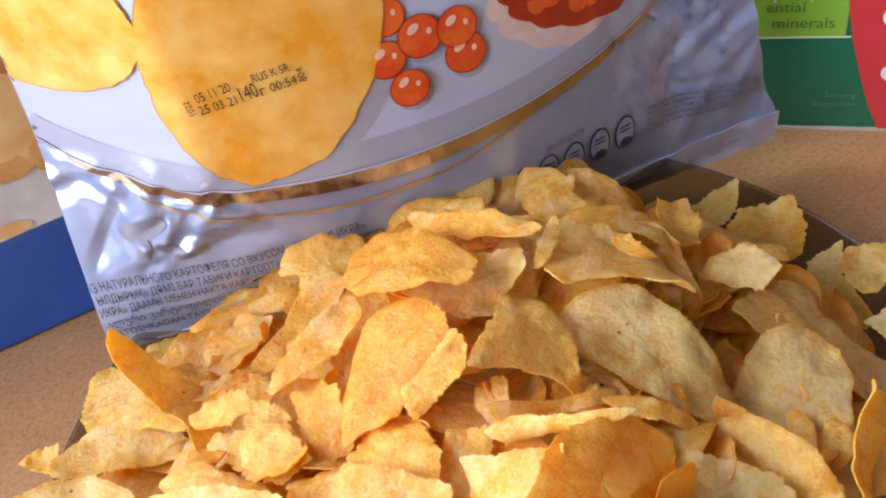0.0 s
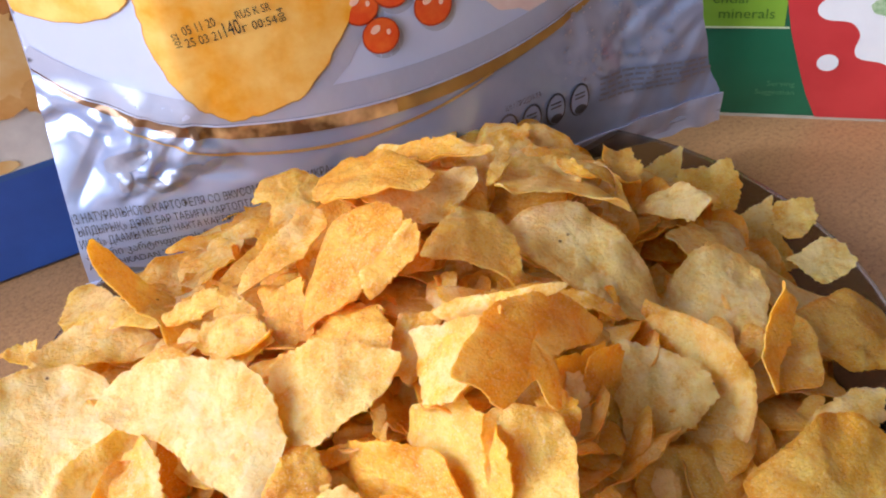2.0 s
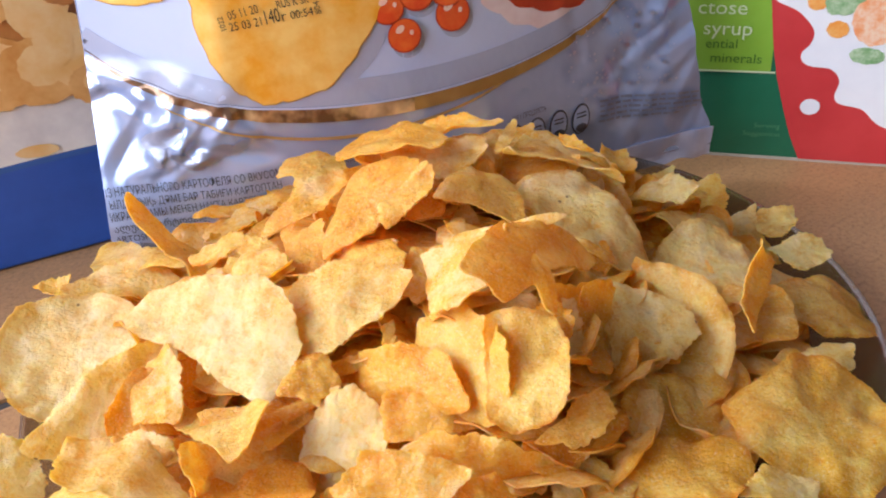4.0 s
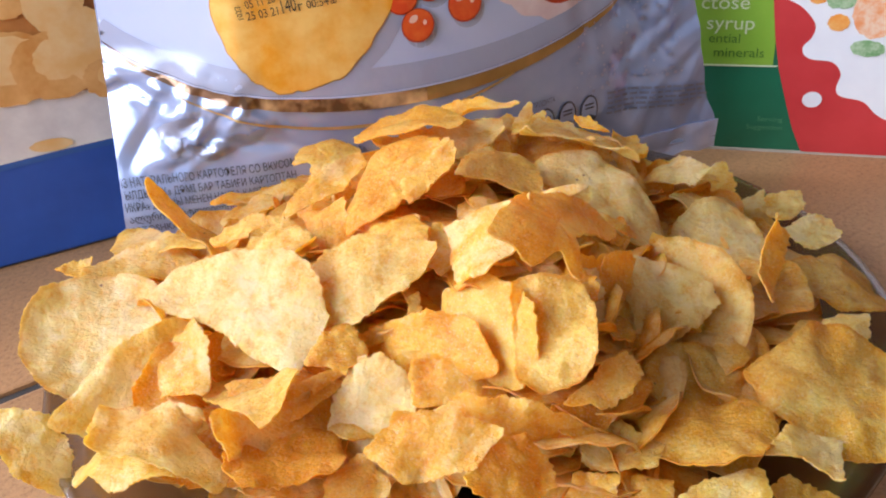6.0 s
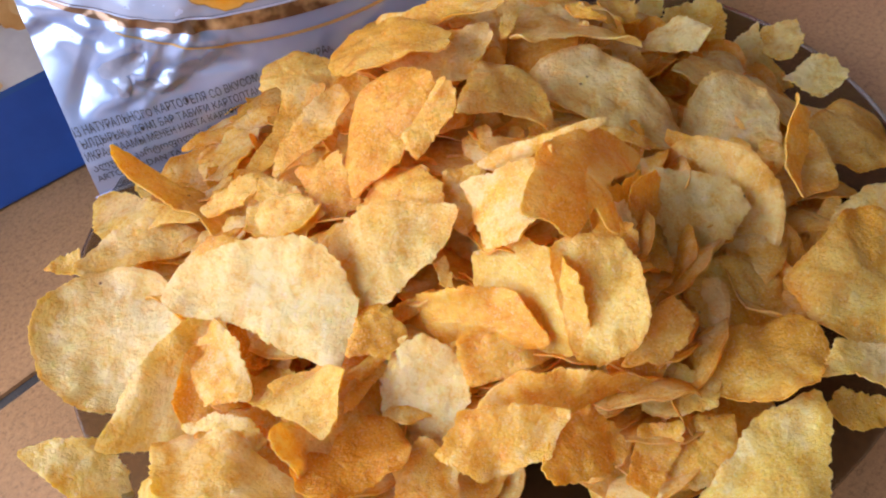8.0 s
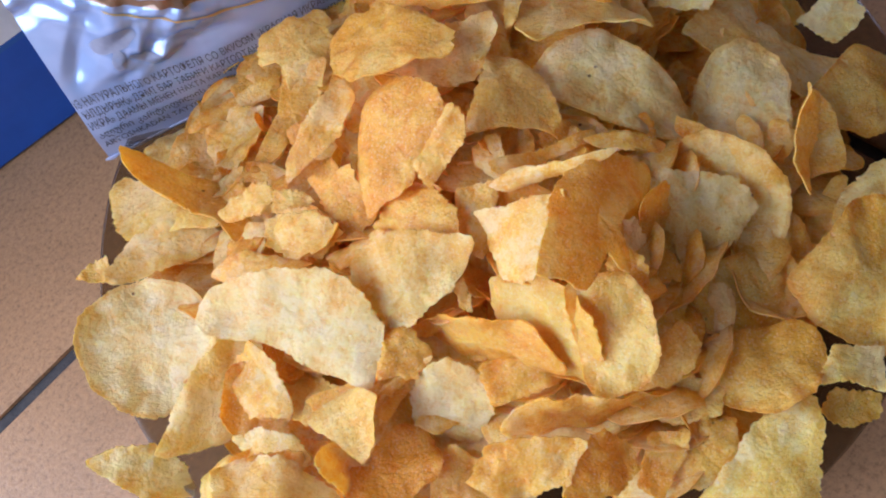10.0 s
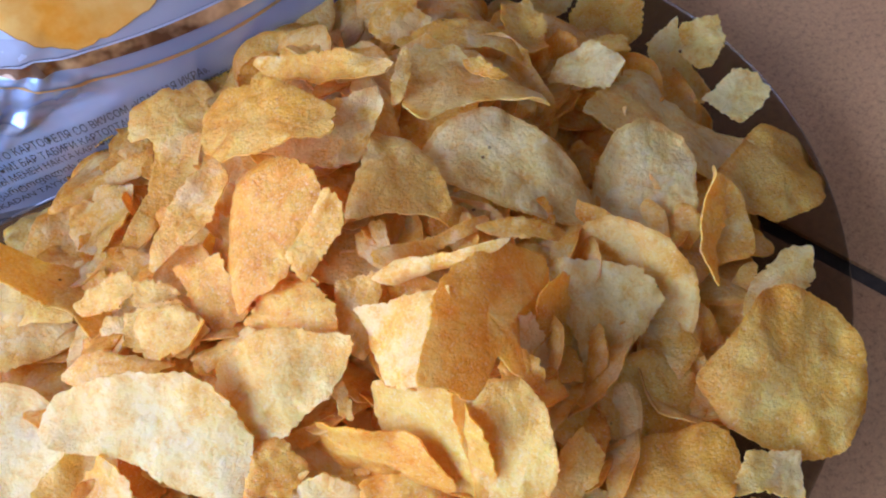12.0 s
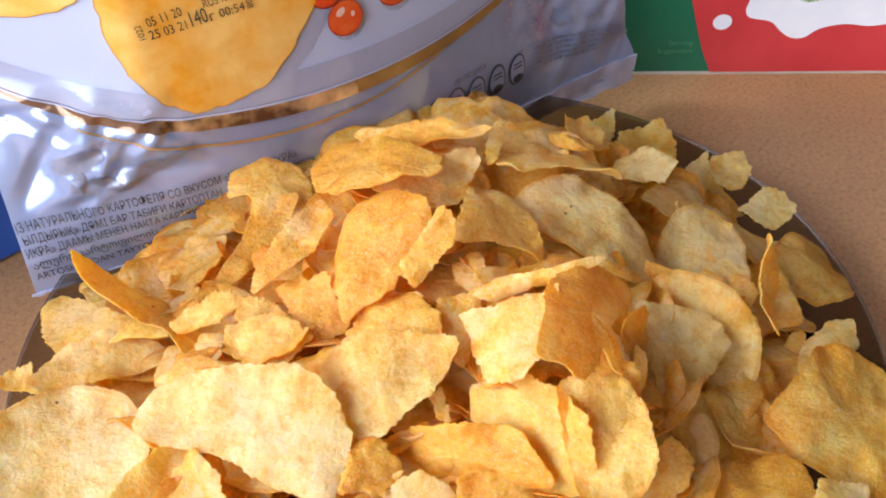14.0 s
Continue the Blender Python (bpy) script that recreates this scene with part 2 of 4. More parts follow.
# joint crossing point: along a = (ca, sa), across b = (-sa, ca)
t_a = (RXp - LX) * ca + (RYp - LY) * sa
JX, JY = LX + t_a * ca, LY + t_a * sa
PITCH, JOINT = 0.30, 0.0048
table = thing("tiled_table", "table topped with brown terracotta tiles and dark grout", "table")
table.matrix_world = pose(JX, JY, 0, 0, 0, 36.8)
TX0, TX1, TY0, TY1 = -2 * PITCH, 2 * PITCH, -2 * PITCH, 2 * PITCH
part("grout_bed", box_bm(TX0, TY0, -0.03, TX1, TY1, -0.0016), M_GROUT, table, "dark recessed grout between the tiles")
for b in ((TX0 - 0.03, TY0 - 0.03, TX1 + 0.03, TY0), (TX0 - 0.03, TY1, TX1 + 0.03, TY1 + 0.03), (TX0 - 0.03, TY0, TX0, TY1), (TX1, TY0, TX1 + 0.03, TY1)):
    part("edge_trim", box_bm(b[0], b[1], -0.04, b[2], b[3], 0.001, 0.002), M_WOOD, table, "brown wooden edge trim")
for sx in (-1, 1):
    for sy in (-1, 1):
        cx, cy = sx * 0.54, sy * 0.54
        part("leg", box_bm(cx - 0.03, cy - 0.03, FL, cx + 0.03, cy + 0.03, -0.03, 0.003), M_WOOD, table, "brown wooden table leg")
tile_bm = box_bm(JOINT / 2, JOINT / 2, -0.008, PITCH - JOINT / 2, PITCH - JOINT / 2, 0.0, 0.0014)
tile_me = None
for i in range(4):
    for j in range(4):
        if tile_me is None:
            first = part("tile", tile_bm, M_TILE, table, smooth=False)
            tile_me, ob = first.data, first
        else:
            ob = new("tile", tile_me)
            ob.parent = table
        ob.location = (TX0 + i * PITCH, TY0 + j * PITCH, 0)

# ---- the glass plate ----
PC, PR = Vector((-0.017, 0.146, 0.0)), 0.128
prof = [(0.0, 0.0040), (0.060, 0.0040), (0.076, 0.0050), (0.090, 0.0085), (0.105, 0.0140), (0.118, 0.0190), (0.1255, 0.0222), (0.1278, 0.0226), (0.1284, 0.0214),
        (0.1270, 0.0200), (0.118, 0.0160), (0.105, 0.0108), (0.090, 0.0052), (0.078, 0.0018), (0.070, 0.0004), (0.060, 0.0004), (0.0, 0.0004)]
SEG = 96
pv, pf = [], []
for r, z in prof:
    for k in range(SEG):
        a = 2 * math.pi * k / SEG
        pv.append((max(r, 1e-5) * math.cos(a), max(r, 1e-5) * math.sin(a), z))
for i in range(len(prof) - 1):
    for k in range(SEG):
        k2 = (k + 1) % SEG
        pf.append((i * SEG + k, i * SEG + k2, (i + 1) * SEG + k2, (i + 1) * SEG + k))
plate = mesh_ob("plate", pv, pf, M_GLASS)
plate.location = PC
tagged(plate, "round smoked brown glass plate under the heap of chips", "plate")

# ---- printed foil bag ----
from mathutils.geometry import tessellate_polygon

BO, BXD, BND = Vector((-0.147, 0.193, 0.0)), Vector((0.950, 0.3115, 0.0)), Vector((0.3115, -0.950, 0.0))


CREASE = random.Random(21)
CREASES = [(CREASE.uniform(0.008, 0.066), CREASE.uniform(0.046, 0.090), CREASE.uniform(-1.2, 1.2), CREASE.uniform(0.0026, 0.0055), CREASE.choice((-1, 1, 1)) * CREASE.uniform(0.0010, 0.0024), CREASE.uniform(0.010, 0.028)) for _ in range(38)]
CREASES_R = [(CREASE.uniform(0.185, 0.252), CREASE.uniform(0.022, 0.110), CREASE.uniform(0.5, 2.4), CREASE.uniform(0.003, 0.008), CREASE.choice((-1, 1)) * CREASE.uniform(0.0006, 0.0018), CREASE.uniform(0.012, 0.035)) for _ in range(26)]


def crease_sum(lines, u, z):
    w = 0.0
    for cu, cz, ang, wide, amp, length in lines:
        c, s = math.cos(ang), math.sin(ang)
        along, off = (u - cu) * c + (z - cz) * s, (z - cz) * c - (u - cu) * s
        if abs(off) < wide and abs(along) < length:
            w += amp * (1 - abs(off) / wide) * (1 - (along / length) ** 2)
    return w


def bag_depth(u, z):
    """How far the bag's front stands out (metres) at u along its foot and the height z."""
    s = (u - (0.001 + 0.1 * z)) / max(0.05, 0.2565 - 0.35 * z)
    s = min(max(s, 0.0), 1.0)
    w = 0.0150 * math.sin(math.pi * min(1.0, s / 0.86)) * min(1.0, max(0.0, (z - 0.004) / 0.035))
    w -= 0.020 * max(0.0, 1 - s / 0.2) * min(1.0, max(0.0, (z - 0.03) / 0.06))
    # creases: sharp in the lower corner, soft elsewhere
    p = Vector((u * 42, z * 42, 2.0))
    corner = min(1.0, 2.2 * max(0.0, 1 - s / 0.30)) * min(1.0, 2.0 * max(0.0, 1 - abs(z - 0.064) / 0.025))
    right = max(0.0, (s - 0.64) / 0.36)
    w += corner * crease_sum(CREASES, u, z) + 0.0004 * corner * noise.noise(p * 2.4)
    w += 0.0011 * noise.noise(Vector((u * 16, z * 22, 5))) * min(1.0, max(0.0, (z - 0.02) / 0.03))
    w += min(1.0, 1.6 * right) * crease_sum(CREASES_R, u, z) + right * (0.0018 * (0.3 - abs(noise.noise(Vector((u * 34, z * 26 - u * 9, 8))))) + 0.0014 * (0.3 - abs(noise.noise(Vector((u * 95, z * 70, 1))))))
    return w


def bag_point(u, z, lift=0.0):
    return BO + BXD * u + BND * (bag_depth(u, z) + lift) + Vector((0, 0, z))


def foil(name, c1, c2, scale, rough, metal, spec=0.5, bumps=0.0003, lo=0.35, hi=0.65):
    m = mottled(name, c1, c2, scale, rough, metal, spec, 0.0, lo, hi)
    nt = m.node_tree
    b = nt.nodes["Principled BSDF"]
    bump(nt, b, noise_node(nt, 55, 3).outputs[0], 0.5, bumps * 4)
    return m


M_BAG = foil("lavender_foil", (0.33, 0.41, 0.66), (0.45, 0.53, 0.78), 20, 0.22, 0.45, 0.5, 0.00016)
M_SILVER = foil("silver_foil", (0.48, 0.53, 0.76), (0.66, 0.71, 0.92), 40, 0.30, 0.45, 0.5, 0.0004)
M_WHITE_P = foil("white_print", (0.45, 0.52, 0.75), (0.52, 0.59, 0.81), 15, 0.24, 0.05, 0.5, 0.00018)
M_SHADE_P = foil("grey_print", (0.36, 0.40, 0.56), (0.42, 0.46, 0.62), 15, 0.25, 0.1)
M_BAND = foil("tan_window_band", (0.13, 0.065, 0.03), (0.84, 0.56, 0.28), 38, 0.16, 0.3, 0.5, 0.0003, 0.42, 0.60)
M_BROWN = foil("brown_band_print", (0.16, 0.09, 0.06), (0.30, 0.18, 0.11), 30, 0.14, 0.5)
M_OCHRE = foil("ochre_band_print", (0.36, 0.21, 0.06), (0.56, 0.36, 0.13), 30, 0.2, 0.4)
M_GOLD = foil("gold_print", (0.50, 0.33, 0.12), (0.62, 0.42, 0.18), 60, 0.3, 0.5)
M_LEAF = foil("grey_leaf_print", (0.22, 0.24, 0.34), (0.32, 0.34, 0.45), 90, 0.28, 0.5)
M_PCHIP = foil("printed_chip_colour", (0.76, 0.33, 0.02), (0.84, 0.55, 0.16), 70, 0.28, 0.0)
M_PRIM = foil("printed_chip_rim", (0.50, 0.25, 0.05), (0.60, 0.32, 0.07), 200, 0.3, 0.05)
M_BERRY = foil("printed_berry_red", (0.72, 0.07, 0.015), (0.80, 0.16, 0.03), 140, 0.28, 0.05)
M_BERRY_D = foil("printed_berry_edge", (0.40, 0.03, 0.01), (0.48, 0.05, 0.012), 140, 0.28, 0.05)
M_PINK = foil("printed_pale_highlight", (0.86, 0.50, 0.42), (0.90, 0.62, 0.50), 200, 0.28, 0.05)
M_BOWL = foil("printed_bowl_cream", (0.72, 0.54, 0.54), (0.82, 0.68, 0.68), 80, 0.28, 0.05)
M_INK = mottled("black_ink", (0.018, 0.017, 0.018), (0.03, 0.028, 0.03), 200, 0.45)
M_INK_FAINT = mottled("faint_grey_ink", (0.13, 0.135, 0.18), (0.18, 0.185, 0.24), 400, 0.45)
M_INK_SOFT = mottled("grey_ink", (0.05, 0.048, 0.058), (0.08, 0.076, 0.088), 200, 0.45)

bag = thing("chip_bag", "silver lavender foil chip bag standing behind the heap", "chip bag")
NU, NZ = 300, 200
ZT = 0.24
bv, bf = [], []
for side in (0, 1):
    for j in range(NZ + 1):
        z = 0.017 + (ZT - 0.017) * j / NZ
        u0, u1 = 0.001 + 0.1 * min(z, 0.13), 0.2575 - 0.25 * min(z, 0.13) + 0.0022 * noise.noise(Vector((z * 60, 0, 4)))
        for i in range(NU + 1):
            s = i / NU
            u = u0 + (u1 - u0) * s
            top = max(0.0, 1 - max(0.0, z - 0.15) / 0.09)
            if side == 0:
                p = bag_point(u, z)
                flat = bag_depth(u0 + (u1 - u0) * (0 if s < 0.5 else 1), z)
                p = p - BND * (bag_depth(u, z) * (1 - top))
            else:
                edge = bag_depth(u0, z) * (1 - s) + bag_depth(u1, z) * s
                p = BO + BXD * u + BND * (edge * top - 0.028 * top * math.sin(math.pi * s) ** 0.7 * min(1, (z - 0.017) / 0.05) - 0.0006) + Vector((0, 0, z))
            bv.append(p)
W1 = NU + 1
half = W1 * (NZ + 1)
for side in (0, 1):
    for j in range(NZ):
        for i in range(NU):
            a = side * half + j * W1 + i
            q = (a, a + 1, a + W1 + 1, a + W1)
            bf.append(q if side == 0 else q[::-1])
mesh_ob("body", bv, bf, M_BAG, bag)
# crimped end seam
sv, sf = [], []
NS = 150
for j in range(7):
    for i in range(NS + 1):
        s = i / NS
        u = 0.0015 + (0.2535 - 0.0015) * s
        foot = 0.0075 + 0.010 * max(0.0, 1 - s / 0.5) + 0.0045 * s
        top = 0.0185 + 0.007 * max(0.0, (s - 0.55) / 0.45)
        zz = foot + (top - foot) * j / 6 + ((0.0008 + 0.0014 * s) * noise.noise(Vector((u * 90, 0, 0))) if j == 0 else 0)
        w = bag_depth(u, top) * (j / 6) + 0.0004 + 0.0012 * max(0.0, s - 0.55) + 0.00035 * math.sin(j * math.pi) + (0.0016 + 0.0030 * s) * noise.noise(Vector((u * (38 + 40 * s), 3 + j * 0.22, 0))) * (1 - j / 6) + 0.0003 * (j % 2) * (1 - s)
        sv.append(BO + BXD * u + BND * w + Vector((0, 0, zz)))
for j in range(6):
    for i in range(NS):
        a = j * (NS + 1) + i
        sf.append((a, a + 1, a + NS + 2, a + NS + 1))
seam = mesh_ob("crimped_seam", sv, sf, M_SILVER, bag, smooth=False, label="crimped silver end seam")
sol = seam.modifiers.new("thickness", "SOLIDIFY")
sol.thickness = 0.0006


def on_bag(name, pts2d, faces, material, lift, parent=bag, label="", place=bag_point):
    pts2d = [(min(max(x, 1.5 + 0.1 * min(y, 130)), 256.8 - 0.25 * min(y, 130)), y) for x, y in pts2d]
    return mesh_ob(name, [place(x / 1000, y / 1000, lift) for x, y in pts2d], faces, material, parent, smooth=True, label=label)


def disc2d(cx, cy, a, b, turn=0.0, rag=0.0, rings=10, seg=48, seed=0.0, grow=0.0, scallop=0.0):
    pts, fs = [(cx, cy)], []
    ct, st = math.cos(radians(turn)), math.sin(radians(turn))
    for i in range(1, rings + 1):
        for k in range(seg):
            th = 2 * math.pi * k / seg
            g = 1 + rag * noise.noise(Vector((math.cos(th) * 5 + seed, math.sin(th) * 5, seed))) + rag * 0.6 * noise.noise(Vector((math.cos(th) * 14 + seed, math.sin(th) * 14, seed)))
            g += scallop * (abs(math.sin(th * 7)) - 0.6)
            x, y = (a + grow) * g * i / rings * math.cos(th), (b + grow) * g * i / rings * math.sin(th)
            pts.append((cx + x * ct - y * st, cy + x * st + y * ct))
    for k in range(seg):
        k2 = (k + 1) % seg
        fs.append((0, 1 + k, 1 + k2))
        for i in range(rings - 1):
            p = 1 + i * seg
            fs.append((p + k, p + seg + k, p + seg + k2, p + k2))
    return pts, fs


def strip2d(lower, upper, n=70):
    pts, fs = [], []
    for i in range(n + 1):
        t = i / n
        (x0, y0), (x1, y1) = lower(t), upper(t)
        for m in range(5):
            pts.append((x0 + (x1 - x0) * m / 4, y0 + (y1 - y0) * m / 4))
    for i in range(n):
        for m in range(4):
            a = i * 5 + m
            fs.append((a, a + 5, a + 6, a + 1))
    return pts, fs


def arc(cx, cy, a, b, d0, d1):
    def at(t):
        th = radians(d0 + (d1 - d0) * t)
        return cx + a * math.cos(th), cy + b * math.sin(th)
    return at


# printed oval panel, tan band and gold line (millimetres along the foot and up)
panel_pts, panel_fs = [], []
for i in range(81):
    th = radians(199 + (336 - 199) * i / 80)
    x, zz = 112 + 111 * math.cos(th), 108 + 40 * math.sin(th)
    for m in range(31):
        f = m / 30
        panel_pts.append((x + (112 - x) * 0.0, zz + (150 - zz) * f))
for i in range(80):
    for m in range(30):
        a = i * 31 + m
        panel_fs.append((a, a + 31, a + 32, a + 1))
on_bag("printed_panel", panel_pts, panel_fs, M_WHITE_P, 0.0005, label="glossy white printed oval panel")
on_bag("printed_shade", *strip2d(arc(112, 108, 111, 40, 200, 336), arc(112, 111, 105, 34, 200, 336)), M_SHADE_P, 0.0008, label="soft grey printed border")
for d0, d1, m, words in ((191, 239, M_BROWN, "dark brown shiny printed band"), (239, 274, M_BAND, "tan clear window band showing chips"), (274, 334, M_OCHRE, "ochre gold shiny printed band")):
    on_bag("window_band", *strip2d(arc(112, 108, 109.4, 46.3, d0, d1), arc(112, 108, 111, 40.4, d0, d1)), m, 0.0006, label=words)
on_bag("gold_line", *strip2d(arc(112, 108, 112, 40.9, 193, 334), arc(112, 108, 112, 40.1, 193, 334)), M_WHITE_P, 0.0010, label="thin pale printed line")
on_bag("gold_line", *strip2d(arc(102, 108, 92.0, 52.6, 222, 332), arc(102, 108, 92.6, 51.4, 222, 332)), M_GOLD, 0.0004, label="thin gold printed line")
for cx, cy, a, b, tw in ((30, 62, 8, 3.2, 20), (46, 55, 8, 2.8, 25), (37, 53, 6, 2.2, -30), (56, 57.5, 6, 2.0, 35), (28, 55, 4, 2, 60)):
    on_bag("printed_leaf", *disc2d(cx, cy, a, b, tw, 0.12, 4, 24, cx), M_LEAF, 0.0004, label="grey printed leaf")
# printed chips
on_bag("printed_shade", *disc2d(88.5, 113.5, 32, 44, -20, 0.02, 14, 72, 82.5), M_SHADE_P, 0.0006, label="soft grey printed shadow")
for cx, cy, a, b, tw in ((26, 128, 27, 20, -12), (82.5, 116, 31.5, 45, -20)):
    on_bag("printed_chip_rim", *disc2d(cx, cy, a, b, tw, 0.035, 14, 96, cx, 0.45), M_PRIM, 0.0010, label="brown outline of printed chip")
    on_bag("printed_chip", *disc2d(cx, cy, a, b, tw, 0.035, 14, 96, cx), M_PCHIP, 0.0013, label="orange yellow printed chip picture")
# printed berries
for cx, cy, r in ((115.3, 112.3, 5.8), (113.1, 100.1, 5.8), (123.7, 104.2, 6.6), (134.6, 103.6, 6.2), (136.0, 95.0, 6.4), (117.9, 90.2, 6.0)):
    on_bag("printed_shade", *disc2d(cx + 1.5, cy - 2.6, r, r * 1.0, 0, 0, 5, 32), M_SHADE_P, 0.0005)
for q, (cx, cy, r) in enumerate(((115.3, 112.3, 5.8), (113.1, 100.1, 5.8), (123.7, 104.2, 6.6), (136.0, 95.0, 6.4), (134.6, 103.6, 6.2), (117.9, 90.2, 6.0))):
    berry = on_bag("printed_berry", *disc2d(cx, cy, r, r, 0, 0.01, 5, 36), M_BERRY_D, 0.0008 + 0.0003 * q, label="red printed berry picture")
    on_bag("berry_face", *disc2d(cx, cy + 0.15, r * 0.93, r * 0.93, 0, 0.01, 5, 36), M_BERRY, 0.00095 + 0.0003 * q, parent=berry)
    on_bag("berry_highlight", *disc2d(cx - 0.25 * r, cy + 0.42 * r, r * 0.30, r * 0.20, 35, 0.05, 3, 20), M_PINK, 0.0011 + 0.0003 * q, parent=berry)
    on_bag("berry_highlight", *disc2d(cx + 0.42 * r, cy + 0.15 * r, r * 0.12, r * 0.16, 0, 0.05, 2, 14), M_PINK, 0.0011 + 0.0003 * q, parent=berry)
# printed bowl of red roe
on_bag("printed_bowl", *disc2d(177, 101, 33, 19, -12, 0.02, 8, 140, 3.0, 0, 0.07), M_BOWL, 0.0006, label="cream printed scalloped bowl")
on_bag("printed_sauce", *disc2d(177, 104.5, 29, 16.0, -12, 0.02, 8, 140, 3.0, 0, 0.07), M_BERRY_D, 0.0008, label="dark red printed roe filling")
for k in range(27):
    x, z = 156 + 4.6 * (k % 9) + 2 * (k // 9 % 2), 101.0 - 0.9 * (k % 9) + 5.4 * (k // 9) + 1.2 * ((k * 7) % 3) - (2.0 if k in (3, 4, 5) else 0)
    on_bag("printed_roe", *disc2d(x, z, 3.6, 3.6, 0, 0.03, 3, 20, k), M_BERRY if k % 3 else M_BERRY_D, 0.0010 + 0.00004 * k)
# pierced looking dots of the dotted pattern
drng = random.Random(3)
dv, df = [], []
for k in range(95):
    u, z = drng.uniform(183, 236), drng.uniform(50, 82)
    if u > 236 - (z - 50) * 0.25:
        continue
    r = drng.choice((0.35, 0.45, 0.6, 0.85))
    p2, f2 = disc2d(u, z, r, r, 0, 0, 1, 10)
    o = len(dv)
    dv += p2
    df += [tuple(o + i for i in f) for f in f2]
tagged(on_bag("printed_dots", dv, df, M_LEAF, 0.0016, label="small dark printed dots"), kind="stuff")


def text_flat(words, size, width=None):
    """The words as flat triangles, baseline at 0; scaled to the width where given."""
    cu = bpy.data.curves.new("writing", "FONT")
    cu.body, cu.size, cu.resolution_u = words, size, 3
    ob = new("writing", cu)
    bpy.context.view_layer.update()
    ev = ob.evaluated_get(bpy.context.evaluated_depsgraph_get())
    me = ev.to_mesh()
    pts = [(v.co.x, v.co.y) for v in me.vertices]
    fs = [tuple(p.vertices) for p in me.polygons]
    ev.to_mesh_clear()
    bpy.data.objects.remove(ob)
    bpy.data.curves.remove(cu)
    if pts and width:
        k = width / max(p[0] for p in pts)
        pts = [(x * k, y) for x, y in pts]
    return pts, fs


def bag_text(words, u, z, size, width=None, turn=0.0, slope=0.0, material=None, lift=0.0009):
    pts, fs = text_flat(words, size, width)
    c, s = math.cos(radians(turn)), math.sin(radians(turn))
    pts = [(u + x * c - y * s, z + x * s + y * c + slope * x) for x, y in pts]
    return on_bag("printed_text", pts, fs, material or M_INK, lift, label="dark printed lettering")


bag_text("ИЗ НАТУРАЛЬНОГО КАРТОФЕЛЯ СО ВКУСОМ «КРАСНАЯ ИКРА».", 4.2, 41.2, 4.6, 91.0, slope=0.055, material=M_INK)
bag_text("ЫЛДЫРЫҚ» ДӘМІ БАР ТАБИҒИ КАРТОПТАН", 6.0, 37.0, 4.3, 62.0, slope=0.045, material=M_INK)
bag_text("АН ЧИПСЫЛА", 86.0, 40.6, 4.3, 20.0, slope=0.05, material=M_INK)
bag_text("ИКРА» ДААМЫ МЕНЕН НАКТА КАРТӨШКӨДӨН", 5.2, 32.6, 4.3, 65.0, slope=0.04, material=M_INK)
bag_text("ალური კარტოფილის ჩიფსი", 5.6, 28.4, 4.2, 52.0, slope=0.02, material=M_INK)
bag_text("ARTOSHKADAN TAYYORLANGAN", 5.2, 24.0, 3.9, 52.0, slope=0.0, material=M_INK)
# stamped date code
bag_text("05 11 20", 60.6, 103.0, 4.0, 10.0, turn=8, lift=0.0019)
bag_text("25 03 21", 60.4, 99.2, 4.0, 10.6, turn=5, lift=0.0019)
bag_text("1022", 59.4, 99.4, 2.6, 5.0, turn=98, lift=0.0019)
bag_text("140", 71.6, 100.2, 6.6, 5.6, turn=6, lift=0.0019)
bag_text("г", 77.4, 100.6, 4.0, 1.8, turn=6, lift=0.0019)
bag_text("RUS K SR", 76.4, 105.0, 3.6, 10.6, turn=4, lift=0.0019)
bag_text("00:54", 80.4, 101.0, 3.8, 7.6, turn=4, lift=0.0019)
bag_text("804", 90.6, 101.6, 2.8, 4.4, turn=96, lift=0.0019)
bag_text("100 г ПРОДУКТА", 158.0, 49.2, 3.0, 15.0, slope=0.06, material=M_INK_SOFT, lift=0.0013)
# row of small rounded nutrition badges with plain bars for their tiny writing
for k, (u, z) in enumerate(((149.2, 40.2), (158.7, 41.3), (168.6, 41.6), (178.9, 42.1), (189.4, 42.2))):
    badge = on_bag("printed_badge", *disc2d(u, z, 4.3, 6.4, -8, 0, 5, 32), M_INK_SOFT, 0.0006, label="dark outlined printed badge")
    on_bag("badge_face", *disc2d(u, z, 3.6, 5.7, -8, 0, 5, 32), M_BAG, 0.0009, parent=badge)
    on_bag("badge_foot", *disc2d(u, z - 3.4, 2.6, 1.9, 0, 0, 3, 20), M_INK_SOFT, 0.0012, parent=badge)
    for m in range(2):
        y = z + 2.4 - 1.5 * m
        on_bag("text_bar", [(u - 2.2, y), (u + 2.2, y + 0.1), (u + 2.2, y + 0.75), (u - 2.2, y + 0.65)], [(0, 1, 2, 3)], M_INK_SOFT, 0.0012, parent=badge)
brng = random.Random(5)
for row in range(5):
    z = 47.2 - 2.1 * row
    u = 197.5 + brng.uniform(0, 1)
    while u < 243.5 - (8 if row == 4 else 0):
        w = brng.uniform(2.0, 5.5)
        sl = -0.10
        def zz(x, b): return z + sl * (x - 197) + b
        on_bag("text_bar", [(u, zz(u, 0)), (u + w, zz(u + w, 0)), (u + w, zz(u + w, 1.0)), (u, zz(u, 1.0))], [(0, 1, 2, 3)], M_INK_FAINT, 0.0014, label="grey bar of tiny printed text")
        u += w + 0.9


